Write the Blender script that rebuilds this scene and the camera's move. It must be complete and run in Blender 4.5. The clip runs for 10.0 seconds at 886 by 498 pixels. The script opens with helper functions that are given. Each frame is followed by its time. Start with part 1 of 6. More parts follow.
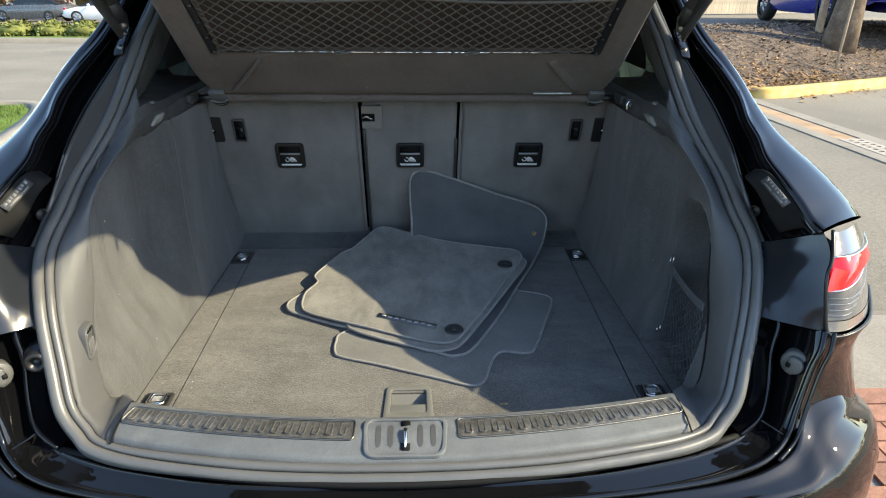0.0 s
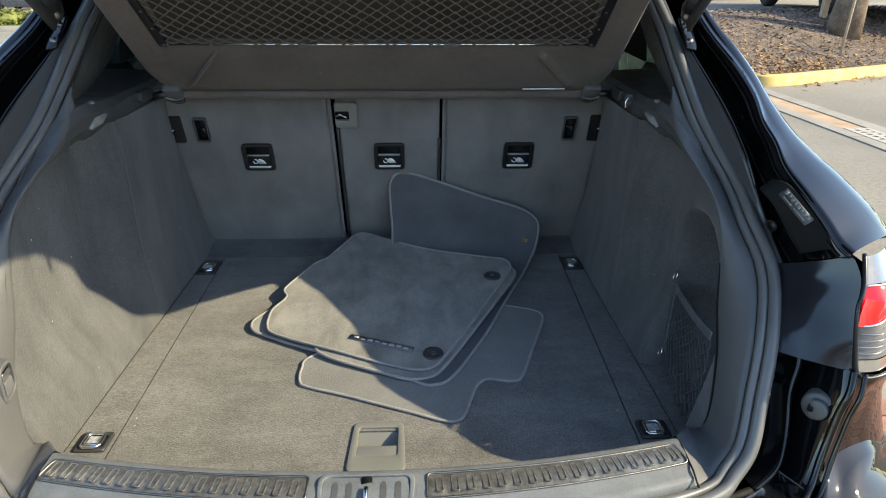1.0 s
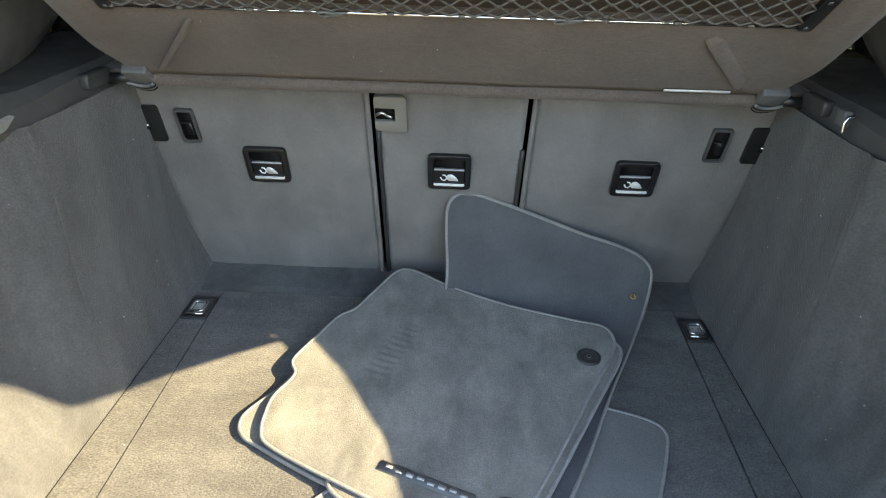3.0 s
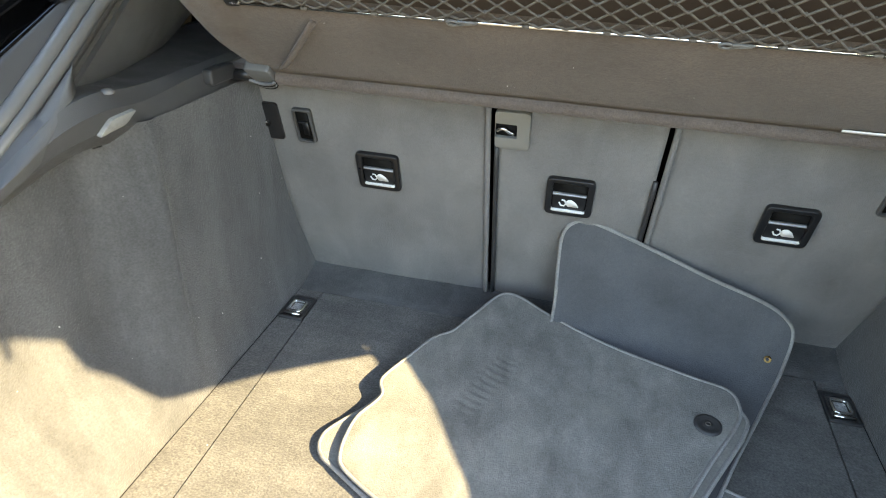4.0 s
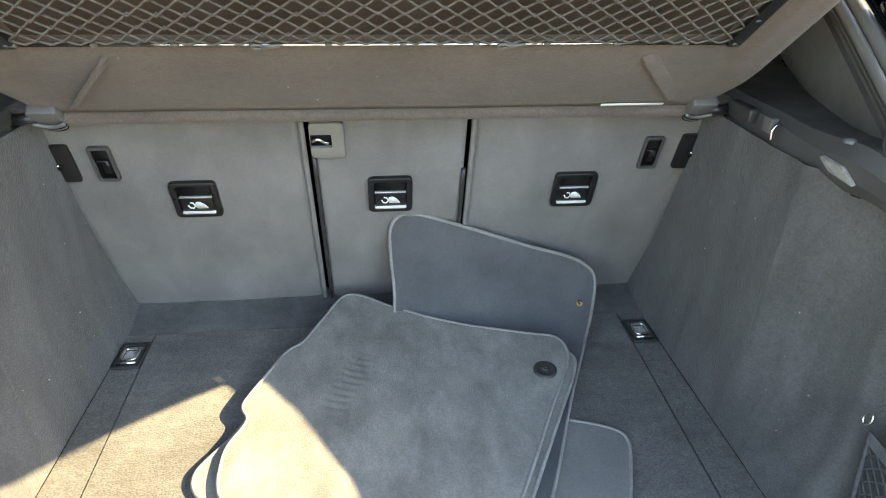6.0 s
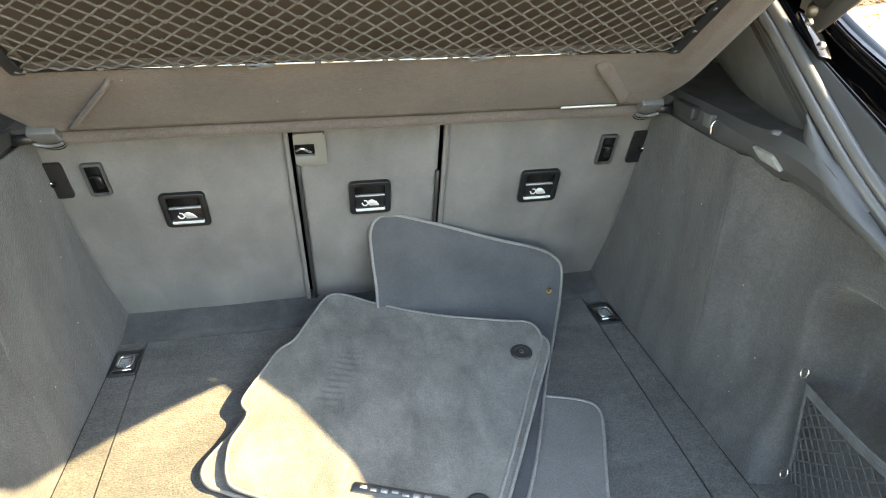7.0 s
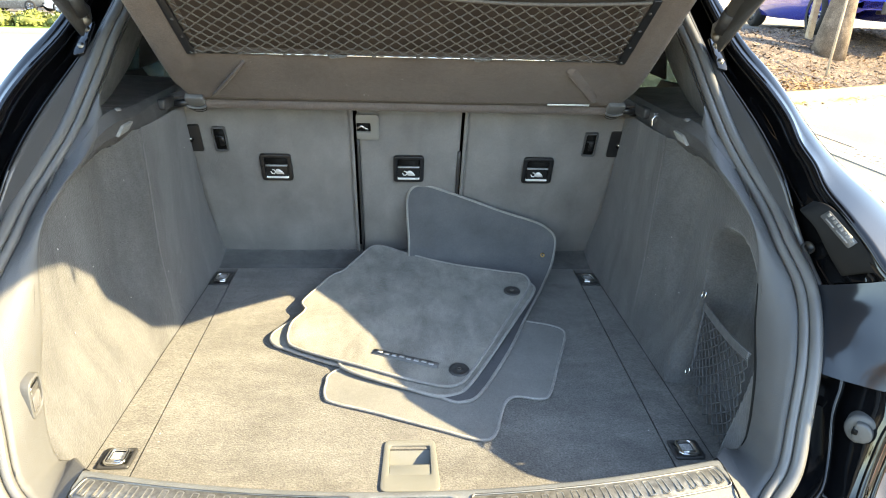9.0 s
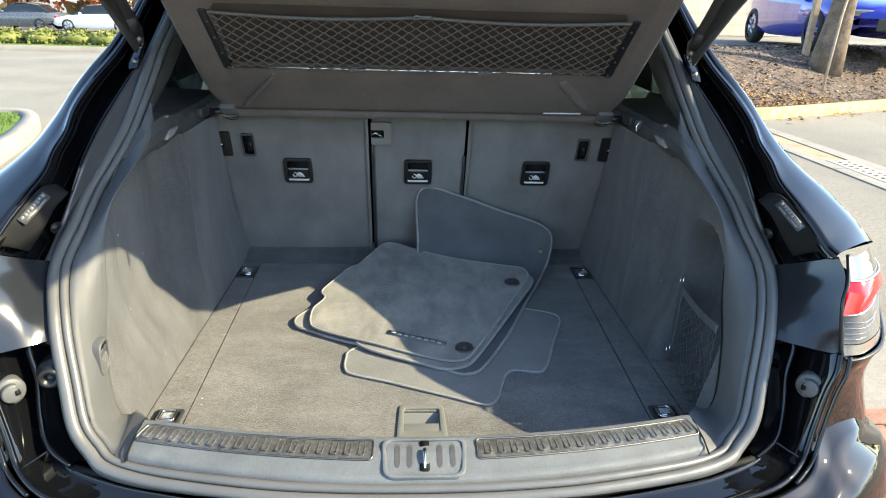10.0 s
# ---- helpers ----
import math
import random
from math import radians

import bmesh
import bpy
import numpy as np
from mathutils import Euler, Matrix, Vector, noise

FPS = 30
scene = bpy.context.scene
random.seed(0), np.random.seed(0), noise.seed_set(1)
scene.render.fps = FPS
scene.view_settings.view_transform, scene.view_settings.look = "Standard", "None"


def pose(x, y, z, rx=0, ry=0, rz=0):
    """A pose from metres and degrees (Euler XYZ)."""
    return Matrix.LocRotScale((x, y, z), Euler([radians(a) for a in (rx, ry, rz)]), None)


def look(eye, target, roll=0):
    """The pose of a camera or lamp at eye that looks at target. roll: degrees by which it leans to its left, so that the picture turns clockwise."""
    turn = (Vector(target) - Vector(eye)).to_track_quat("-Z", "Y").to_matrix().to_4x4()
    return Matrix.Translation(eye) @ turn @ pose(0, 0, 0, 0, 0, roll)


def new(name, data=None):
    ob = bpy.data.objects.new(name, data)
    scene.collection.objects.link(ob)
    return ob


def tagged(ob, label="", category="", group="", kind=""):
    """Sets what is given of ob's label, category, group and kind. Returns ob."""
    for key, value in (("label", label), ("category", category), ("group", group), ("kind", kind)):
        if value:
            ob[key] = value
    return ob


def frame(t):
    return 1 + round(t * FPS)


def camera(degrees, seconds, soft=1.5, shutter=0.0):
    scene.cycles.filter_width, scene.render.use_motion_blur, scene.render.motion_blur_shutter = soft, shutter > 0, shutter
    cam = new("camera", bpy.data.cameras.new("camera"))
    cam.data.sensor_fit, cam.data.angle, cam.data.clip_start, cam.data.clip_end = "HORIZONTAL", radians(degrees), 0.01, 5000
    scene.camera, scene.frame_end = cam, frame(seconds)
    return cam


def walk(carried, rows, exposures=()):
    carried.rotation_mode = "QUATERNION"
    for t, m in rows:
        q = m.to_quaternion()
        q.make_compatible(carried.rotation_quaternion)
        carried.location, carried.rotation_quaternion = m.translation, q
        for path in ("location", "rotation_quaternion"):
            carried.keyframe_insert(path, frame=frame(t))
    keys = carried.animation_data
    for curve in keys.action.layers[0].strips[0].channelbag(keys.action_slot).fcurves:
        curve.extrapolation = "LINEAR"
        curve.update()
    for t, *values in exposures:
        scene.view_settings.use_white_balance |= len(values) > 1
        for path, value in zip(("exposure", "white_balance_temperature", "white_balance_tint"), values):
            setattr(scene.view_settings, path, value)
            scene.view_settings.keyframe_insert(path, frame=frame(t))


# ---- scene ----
cam = camera(71.4, 10.0, soft=1.05)
PATH = [
    (0, (0.022, 0.097, 1.429), (0.1, 1.937, 0.65), 0.5),
    (0.5, (0.04, 0.15, 1.428), (0.116, 1.984, 0.634), 0.4),
    (1, (0.074, 0.246, 1.425), (0.151, 2.071, 0.611), 0.3),
    (1.5, (0.033, 0.373, 1.418), (0.125, 2.186, 0.58), 0.5),
    (2, (-0.006, 0.479, 1.406), (0.096, 2.274, 0.529), 0.8),
    (2.2, (-0.008, 0.535, 1.4), (0.092, 2.323, 0.508), 1.0),
    (3.3, (0.036, 0.806, 1.402), (-0.123, 2.554, 0.444), 1.8),
    (3.5, (0.037, 0.826, 1.401), (-0.196, 2.565, 0.441), 2.0),
    (4, (0.009, 0.843, 1.404), (-0.382, 2.552, 0.44), 2.7),
    (4.5, (-0.039, 0.811, 1.402), (-0.481, 2.509, 0.441), 3.2),
    (5, (-0.028, 0.813, 1.403), (-0.358, 2.541, 0.451), 3.1),
    (5.5, (-0.004, 0.806, 1.414), (-0.084, 2.561, 0.458), 2.1),
    (6, (-0.019, 0.793, 1.429), (0.177, 2.544, 0.482), 1.0),
    (6.2, (-0.027, 0.785, 1.437), (0.273, 2.516, 0.483), 0.9),
    (7.3, (-0.068, 0.661, 1.456), (0.257, 2.412, 0.547), 0.1),
    (7.5, (-0.049, 0.611, 1.453), (0.241, 2.38, 0.565), 0.6),
    (8, (-0.007, 0.487, 1.432), (0.185, 2.287, 0.582), 1.2),
    (8.5, (0.009, 0.383, 1.433), (0.146, 2.204, 0.618), 1.7),
    (9, (-0.011, 0.264, 1.427), (0.114, 2.1, 0.645), 1.8),
    (9.5, (-0.027, 0.155, 1.436), (0.092, 2.001, 0.677), 1.7),
    (10, (-0.03, 0.101, 1.437), (0.086, 1.956, 0.7), 1.7),
]
EXPOSURES = [(0.0, 1.68, 6600, 7), (1.0, 1.70, 6600, 7), (2.2, 2.24, 6300, 8), (3.4, 3.08, 8200, 8), (4.0, 3.22, 8000, 8), (4.5, 3.22, 7400, 8), (5.5, 3.03, 7900, 8), (6.0, 3.36, 8000, 8), (7.3, 3.50, 8750, 8),
             (8.0, 3.42, 8650, 8), (9.0, 3.06, 7500, 7), (9.5, 2.60, 6650, 6), (10.0, 2.17, 6500, 6)]
walk(cam, [(t, look(eye, target, roll)) for t, eye, target, roll in PATH], EXPOSURES)

# ---- daylight: low autumn sun from the car's right side, clear sky ----
SUN_WAY = Vector((-1.45, 0.28, -1.0)).normalized()
world = bpy.data.worlds.new("world")
scene.world = world
world.use_nodes = True
wn = world.node_tree.nodes
sky = wn.new("ShaderNodeTexSky")
sky.sky_type = "NISHITA"
sky.sun_disc = False
sky.dust_density = 0.4
sky.sun_elevation = math.asin(-SUN_WAY.z)
sky.sun_rotation = math.atan2(-SUN_WAY.x, -SUN_WAY.y)
world.node_tree.links.new(sky.outputs[0], wn["Background"].inputs[0])
wn["Background"].inputs[1].default_value = 0.150
sun_data = bpy.data.lights.new("sun", "SUN")
sun_data.energy, sun_data.angle, sun_data.color = 3.2, radians(0.55), (1.0, 0.86, 0.59)
sun = new("sun", sun_data)
sun.matrix_world = Matrix.Translation((8, -2, 9)) @ SUN_WAY.to_track_quat("-Z", "Y").to_matrix().to_4x4()


# ---- materials ----
def surface(name, base, rough=0.6, metal=0.0, vary=0.2, scale=9.0, grain=0.0, grain_scale=400.0, bump=0.0,
            bump_scale=300.0, coat=0.0, spec=0.5, sheen=0.0, stain=None, each=0.0, streak=None):
    """A procedural surface: base colour with broad patches, fine grain, relief and uneven gloss."""
    m = bpy.data.materials.new(name)
    m.use_nodes = True
    n, l = m.node_tree.nodes, m.node_tree.links
    p = n["Principled BSDF"]
    p.inputs["Metallic"].default_value = metal
    p.inputs["Specular IOR Level"].default_value = spec
    p.inputs["Coat Weight"].default_value = coat
    p.inputs["Coat Roughness"].default_value = 0.04
    p.inputs["Sheen Weight"].default_value = sheen
    p.inputs["Sheen Roughness"].default_value = 0.45
    where = n.new("ShaderNodeTexCoord")

    def noisy(size, detail, low, high):
        tex = n.new("ShaderNodeTexNoise")
        tex.inputs["Scale"].default_value, tex.inputs["Detail"].default_value = size, detail
        l.new(where.outputs["Object"], tex.inputs["Vector"])
        span = n.new("ShaderNodeMapRange")
        span.inputs["From Min"].default_value, span.inputs["From Max"].default_value = 0.3, 0.7
        span.inputs["To Min"].default_value, span.inputs["To Max"].default_value = low, high
        l.new(tex.outputs["Fac"], span.inputs["Value"])
        return span.outputs["Result"]

    def times(a, b):
        k = n.new("ShaderNodeMath")
        k.operation = "MULTIPLY"
        l.new(a, k.inputs[0])
        l.new(b, k.inputs[1])
        return k.outputs[0]

    factor = noisy(scale, 5, 1 - vary, 1 + vary)
    if grain:
        factor = times(factor, noisy(grain_scale, 6, 1 - grain, 1 + grain))
        factor = times(factor, noisy(grain_scale * 0.28, 4, 1 - grain * 0.4, 1 + grain * 0.4))
    if each:
        info, span = n.new("ShaderNodeObjectInfo"), n.new("ShaderNodeMapRange")
        span.inputs["To Min"].default_value, span.inputs["To Max"].default_value = 1 - each, 1 + each
        l.new(info.outputs["Random"], span.inputs["Value"])
        factor = times(factor, span.outputs["Result"])
    if streak:
        amount, stretch = streak
        lay, tex, span = n.new("ShaderNodeMapping"), n.new("ShaderNodeTexNoise"), n.new("ShaderNodeMapRange")
        lay.inputs["Scale"].default_value = stretch
        tex.inputs["Scale"].default_value, tex.inputs["Detail"].default_value, tex.inputs["Distortion"].default_value = 1.0, 4, 0.6
        span.inputs["From Min"].default_value, span.inputs["From Max"].default_value = 0.32, 0.68
        span.inputs["To Min"].default_value, span.inputs["To Max"].default_value = 1 - amount, 1 + amount
        l.new(where.outputs["Object"], lay.inputs["Vector"])
        l.new(lay.outputs["Vector"], tex.inputs["Vector"])
        l.new(tex.outputs["Fac"], span.inputs["Value"])
        factor = times(factor, span.outputs["Result"])
    colour = n.new("ShaderNodeVectorMath")
    colour.operation = "SCALE"
    colour.inputs[0].default_value = base
    l.new(factor, colour.inputs["Scale"])
    out = colour.outputs[0]
    if stain:
        mix = n.new("ShaderNodeMix")
        mix.data_type = "RGBA"
        mix.inputs["B"].default_value = (*stain[0], 1)
        l.new(noisy(stain[1], 6, -0.6, stain[2]), mix.inputs["Factor"])
        l.new(out, mix.inputs["A"])
        out = mix.outputs["Result"]
    l.new(out, p.inputs["Base Color"])
    l.new(noisy(scale * 3.1, 4, max(rough - 0.08, 0.02), min(rough + 0.08, 1)), p.inputs["Roughness"])
    if bump:
        tex, rise = n.new("ShaderNodeTexNoise"), n.new("ShaderNodeBump")
        tex.inputs["Scale"].default_value, tex.inputs["Detail"].default_value = bump_scale, 3
        rise.inputs["Strength"].default_value, rise.inputs["Distance"].default_value = min(bump, 1), 0.002 * max(bump, 1)
        l.new(where.outputs["Object"], tex.inputs["Vector"])
        l.new(tex.outputs["Fac"], rise.inputs["Height"])
        l.new(rise.outputs[0], p.inputs["Normal"])
    return m


def clear(name, tint, rough=0.02, see=0.9):
    """Tinted glass or clear plastic."""
    m = bpy.data.materials.new(name)
    m.use_nodes = True
    p = m.node_tree.nodes["Principled BSDF"]
    p.inputs["Base Color"].default_value = (*tint, 1)
    p.inputs["Roughness"].default_value = rough
    p.inputs["Transmission Weight"].default_value = see
    p.inputs["IOR"].default_value = 1.45
    return m


def gloss(name, base, rough):
    """Car paint: a dark base under a clear, faintly dusty coat."""
    m = surface(name, base, rough, vary=0.1, scale=5, spec=0.5)
    n, l = m.node_tree.nodes, m.node_tree.links
    p = n["Principled BSDF"]
    for link in list(p.inputs["Roughness"].links):
        l.remove(link)
    where, dust, span = n.new("ShaderNodeTexCoord"), n.new("ShaderNodeTexNoise"), n.new("ShaderNodeMapRange")
    dust.inputs["Scale"].default_value, dust.inputs["Detail"].default_value = 34, 6
    span.inputs["From Min"].default_value, span.inputs["From Max"].default_value = 0.45, 0.75
    span.inputs["To Min"].default_value, span.inputs["To Max"].default_value = rough, rough + 0.03
    l.new(where.outputs["Object"], dust.inputs["Vector"])
    l.new(dust.outputs["Fac"], span.inputs["Value"])
    l.new(span.outputs["Result"], p.inputs["Roughness"])
    return m


CARPET = surface("cargo_carpet", (0.122, 0.118, 0.110), 0.95, vary=0.2, scale=9, grain=0.32, grain_scale=280, bump=0.95, bump_scale=330, spec=0.1, sheen=0.25, streak=(0.14, (9, 22, 9)))
WALL_CARPET = surface("wall_carpet", (0.090, 0.090, 0.090), 0.95, vary=0.12, scale=7, grain=0.15, grain_scale=280, bump=0.85, bump_scale=330, spec=0.1, sheen=0.25, streak=(0.2, (16, 16, 4)))
SEAT_FELT = surface("seat_back_felt", (0.182, 0.175, 0.169), 0.93, vary=0.14, scale=8, streak=(0.10, (13, 5, 7)), grain=0.10, grain_scale=600, bump=0.8, bump_scale=700, spec=0.12, sheen=0.2)
MAT_PILE = surface("mat_pile", (0.19, 0.184, 0.168), 0.95, vary=0.12, scale=10, streak=(0.22, (22, 10, 10)), stain=((0.27, 0.262, 0.226), 11, 0.42), grain=0.15, grain_scale=280, bump=0.7, bump_scale=500, spec=0.1, sheen=0.25)
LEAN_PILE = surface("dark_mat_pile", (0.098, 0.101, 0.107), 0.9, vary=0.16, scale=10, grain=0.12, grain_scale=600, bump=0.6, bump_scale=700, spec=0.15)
MAT_PLAIN = surface("mat_backing", (0.185, 0.184, 0.175), 0.85, vary=0.12, scale=10, grain=0.15, grain_scale=600, bump=0.8, bump_scale=700, spec=0.2)
BINDING = surface("mat_binding", (0.27, 0.262, 0.248), 0.75, vary=0.12, scale=30, grain=0.2, grain_scale=700, bump=0.6, bump_scale=900, spec=0.25)
PLASTIC = surface("trim_plastic", (0.094, 0.095, 0.096), 0.46, vary=0.08, scale=9, bump=0.35, bump_scale=900, spec=0.4)
DARK_PLASTIC = surface("dark_plastic", (0.035, 0.035, 0.036), 0.42, vary=0.1, scale=14, bump=0.2, bump_scale=800, spec=0.45)
LEDGE_PLASTIC = surface("ledge_plastic", (0.066, 0.066, 0.067), 0.40, vary=0.12, scale=9, bump=0.3, bump_scale=900, spec=0.5)
HOLE = surface("black_void", (0.006, 0.006, 0.006), 0.7, vary=0.1, spec=0.2)
SHELF_FELT = surface("shelf_felt", (0.112, 0.091, 0.080), 0.9, vary=0.14, scale=9, grain=0.15, grain_scale=330, bump=0.6, bump_scale=700, spec=0.15, sheen=0.15)
NET = surface("net_cord", (0.10, 0.09, 0.08), 0.7, vary=0.2, scale=200, spec=0.3)
NET_BACK = surface("net_backing", (0.062, 0.049, 0.042), 0.95, vary=0.15, spec=0.1)
DARK_NET = surface("side_net_cord", (0.075, 0.078, 0.082), 0.7, vary=0.2, scale=200, spec=0.3)
RUBBER = surface("door_seal_rubber", (0.108, 0.107, 0.104), 0.36, vary=0.08, scale=12, bump=0.08, bump_scale=500, spec=0.65, stain=((0.18, 0.172, 0.155), 20, 0.22))
PAINT = gloss("black_paint", (0.004, 0.0042, 0.005), 0.018)
GUTTER_PAINT = gloss("gutter_paint", (0.004, 0.0042, 0.005), 0.10)
# black paint lifted to grey in place of the flange's pale reflection
FLANGE_PAINT = gloss("flange_sheen_paint", (0.062, 0.063, 0.066), 0.24)
BUFFER_GREY = surface("buffer_rubber", (0.09, 0.09, 0.088), 0.5, vary=0.12, scale=60)
STICKER = surface("grey_sticker", (0.20, 0.195, 0.185), 0.5, vary=0.4, scale=300)
PALE_PLASTIC = surface("pale_plastic", (0.10, 0.10, 0.10), 0.45, vary=0.1)
REAR_PAINT = gloss("rear_panel_paint", (0.016, 0.018, 0.022), 0.11)
SATIN = surface("satin_black", (0.012, 0.012, 0.013), 0.35, vary=0.1, spec=0.5)
CHROME = surface("chrome", (0.75, 0.75, 0.74), 0.14, 1.0, vary=0.05)
STEEL = surface("brushed_steel", (0.22, 0.21, 0.19), 0.42, 1.0, vary=0.2, scale=30, bump=0.3, bump_scale=300, stain=((0.12, 0.11, 0.1), 40, 0.5))
SCUFF = surface("scuffed_steel", (0.20, 0.195, 0.18), 0.40, 0.75, vary=0.3, scale=40, grain=0.25, grain_scale=160, bump=0.25, bump_scale=160, stain=((0.27, 0.25, 0.21), 60, 0.45))
# paler than the plate: light along the raised rib edges, put into colour
RIB_GLINT = surface("rib_glint_steel", (0.40, 0.39, 0.36), 0.34, 0.85, vary=0.35, scale=90)
SILL_PLASTIC = surface("sill_plastic", (0.116, 0.124, 0.130), 0.55, vary=0.14, scale=14, grain=0.12, grain_scale=420, bump=0.4, bump_scale=800, spec=0.4, stain=((0.19, 0.195, 0.19), 22, 0.3))
BRIGHT_METAL = surface("cast_metal", (0.62, 0.63, 0.64), 0.32, 0.6, vary=0.35, scale=160, bump=0.8, bump_scale=300)
HANDLE_GREY = surface("handle_plastic", (0.150, 0.152, 0.140), 0.48, vary=0.08, scale=9, bump=0.3, bump_scale=900, spec=0.4)
LOCK_GREY = surface("lock_cover_plastic", (0.185, 0.178, 0.162), 0.45, vary=0.06)
PIVOT_GREY = surface("pivot_plastic", (0.115, 0.115, 0.114), 0.4, vary=0.06)
WHITE = surface("white_print", (0.75, 0.75, 0.74), 0.5, vary=0.05)
SILVER = surface("silver_thread", (0.42, 0.42, 0.42), 0.4, 0.4, vary=0.1)
RED_LENS = surface("red_lens", (0.66, 0.004, 0.010), 0.12, vary=0.15, scale=40, coat=0.4)
CLEAR_LENS = surface("pale_lens", (0.15, 0.15, 0.155), 0.10, 0.25, vary=0.2, scale=30, coat=1.0)
DIM_LENS = surface("clear_lens_over_black", (0.05, 0.048, 0.05), 0.08, vary=0.2, scale=30, coat=1.0)
RED_FACET = surface("red_facet", (0.85, 0.01, 0.012), 0.2, vary=0.1, scale=60, coat=0.6)
LENS_DIM = surface("frosted_lens", (0.27, 0.27, 0.26), 0.35, vary=0.15, scale=120, bump=0.6, bump_scale=400)
GREY_LENS = surface("lamp_bezel_grey", (0.3, 0.31, 0.33), 0.15, 0.6, vary=0.1, coat=1.0)
GLASS = clear("tinted_glass", (0.25, 0.33, 0.33))
ASPHALT = surface("asphalt", (0.21, 0.19, 0.158), 0.92, vary=0.14, scale=0.5, grain=0.3, grain_scale=90, bump=1.0, bump_scale=120, spec=0.2, stain=((0.12, 0.11, 0.1), 0.8, 0.3))
CONCRETE = surface("concrete", (0.255, 0.232, 0.198), 0.9, vary=0.12, scale=3, grain=0.15, grain_scale=150, bump=0.6, bump_scale=150, spec=0.2)
YELLOW = surface("yellow_kerb_paint", (0.60, 0.42, 0.13), 0.8, vary=0.15, scale=5, grain=0.1, grain_scale=120, bump=0.6, bump_scale=90, stain=((0.42, 0.38, 0.30), 7, 0.6))
MULCH = surface("mulch", (0.13, 0.10, 0.08), 0.95, vary=0.3, scale=3, grain=0.6, grain_scale=40, bump=4, bump_scale=45, spec=0.1)
BARK = surface("bark", (0.15, 0.115, 0.085), 0.95, vary=0.3, scale=6, grain=0.3, grain_scale=60, bump=4, bump_scale=40, spec=0.1)
WOOD = surface("weathered_wood", (0.42, 0.36, 0.28), 0.85, vary=0.2, scale=4, grain=0.2, grain_scale=70, bump=0.8, bump_scale=80, each=0.12)
POST = surface("post_wood", (0.34, 0.25, 0.16), 0.85, vary=0.2, scale=8, grain=0.2, grain_scale=70)
GRASS = surface("grass", (0.10, 0.15, 0.035), 0.9, vary=0.3, scale=3, grain=0.4, grain_scale=60, bump=2, bump_scale=60, spec=0.1)
HEDGE = surface("hedge_leaf", (0.15, 0.16, 0.045), 0.8, vary=0.4, scale=4, spec=0.2)
RED_LEAF = surface("autumn_leaf", (0.40, 0.13, 0.05), 0.8, vary=0.5, scale=2, spec=0.2)
FALLEN = surface("fallen_leaf", (0.34, 0.20, 0.09), 0.85, vary=0.5, scale=1.5, spec=0.2)
YELLOW_LEAF = surface("yellow_leaf", (0.36, 0.21, 0.04), 0.8, vary=0.4, scale=2, spec=0.2)
BLUE = surface("blue_car_paint", (0.012, 0.022, 0.32), 0.18, 0.3, vary=0.06, scale=3, coat=1.0)
DARK_CAR = surface("dark_car_paint", (0.03, 0.034, 0.03), 0.2, 0.2, vary=0.06, scale=3, coat=1.0)
WHITE_CAR = surface("white_car_paint", (0.7, 0.71, 0.72), 0.25, vary=0.05, scale=3, coat=0.8)
GREY_CAR = surface("grey_car_paint", (0.10, 0.11, 0.12), 0.25, 0.2, vary=0.05, scale=3, coat=0.8)
CAR_GLASS = surface("car_window", (0.015, 0.018, 0.02), 0.05, vary=0.1, spec=0.6)
TYRE = surface("tyre", (0.018, 0.018, 0.018), 0.85, vary=0.2, scale=20, bump=0.5)
RIM = surface("alloy_rim", (0.32, 0.32, 0.33), 0.3, 0.9, vary=0.1)
BRICK = surface("red_paver", (0.26, 0.13, 0.09), 0.9, vary=0.2, scale=20, grain=0.2, grain_scale=150, bump=0.8, bump_scale=140, each=0.25)
GRATE = surface("iron_grate", (0.36, 0.32, 0.27), 0.8, 0.1, vary=0.2, scale=20, bump=0.5)


# ---- building tools ----
def smooth01(v):
    v = min(max(v, 0.0), 1.0)
    return v * v * (3 - 2 * v)


def thing(name, place, label, category, group="", kind=""):
    """An Empty at a thing's base."""
    ob = new(name)
    ob.location = place
    ob.empty_display_size = 0.05
    return tagged(ob, label, category, group, kind)


def part(name, bm, material, parent=None, label="", smooth=True, solid=0.0, bevel=0.0, offset=-1.0, front=(0, 0, 1)):
    """Links a bmesh as one mesh object under a thing or under a part. solid thickens a skin away from its front."""
    me = bpy.data.meshes.new(name)
    bmesh.ops.recalc_face_normals(bm, faces=bm.faces)
    if solid and sum(f.normal.dot(Vector(front)) * f.calc_area() for f in bm.faces) < 0:
        bmesh.ops.reverse_faces(bm, faces=bm.faces)
    for f in bm.faces:
        f.smooth = smooth
    bm.to_mesh(me)
    bm.free()
    for m in (material if isinstance(material, (list, tuple)) else (material,)):
        me.materials.append(m)
    ob = new(name, me)
    hang(ob, parent)
    if label:
        ob["label"] = label
    if solid:
        s = ob.modifiers.new("thickness", "SOLIDIFY")
        s.thickness, s.offset = solid, offset
    if bevel:
        b = ob.modifiers.new("edges", "BEVEL")
        b.width, b.segments, b.limit_method, b.angle_limit = bevel, 2, "ANGLE", radians(40)
    return ob


def hang(ob, parent):
    """Makes ob, built in world metres, a child of parent."""
    if parent is not None:
        ob.parent = parent
        shift = -parent.location
        ob.matrix_parent_inverse = Matrix.Translation(shift)
    return ob


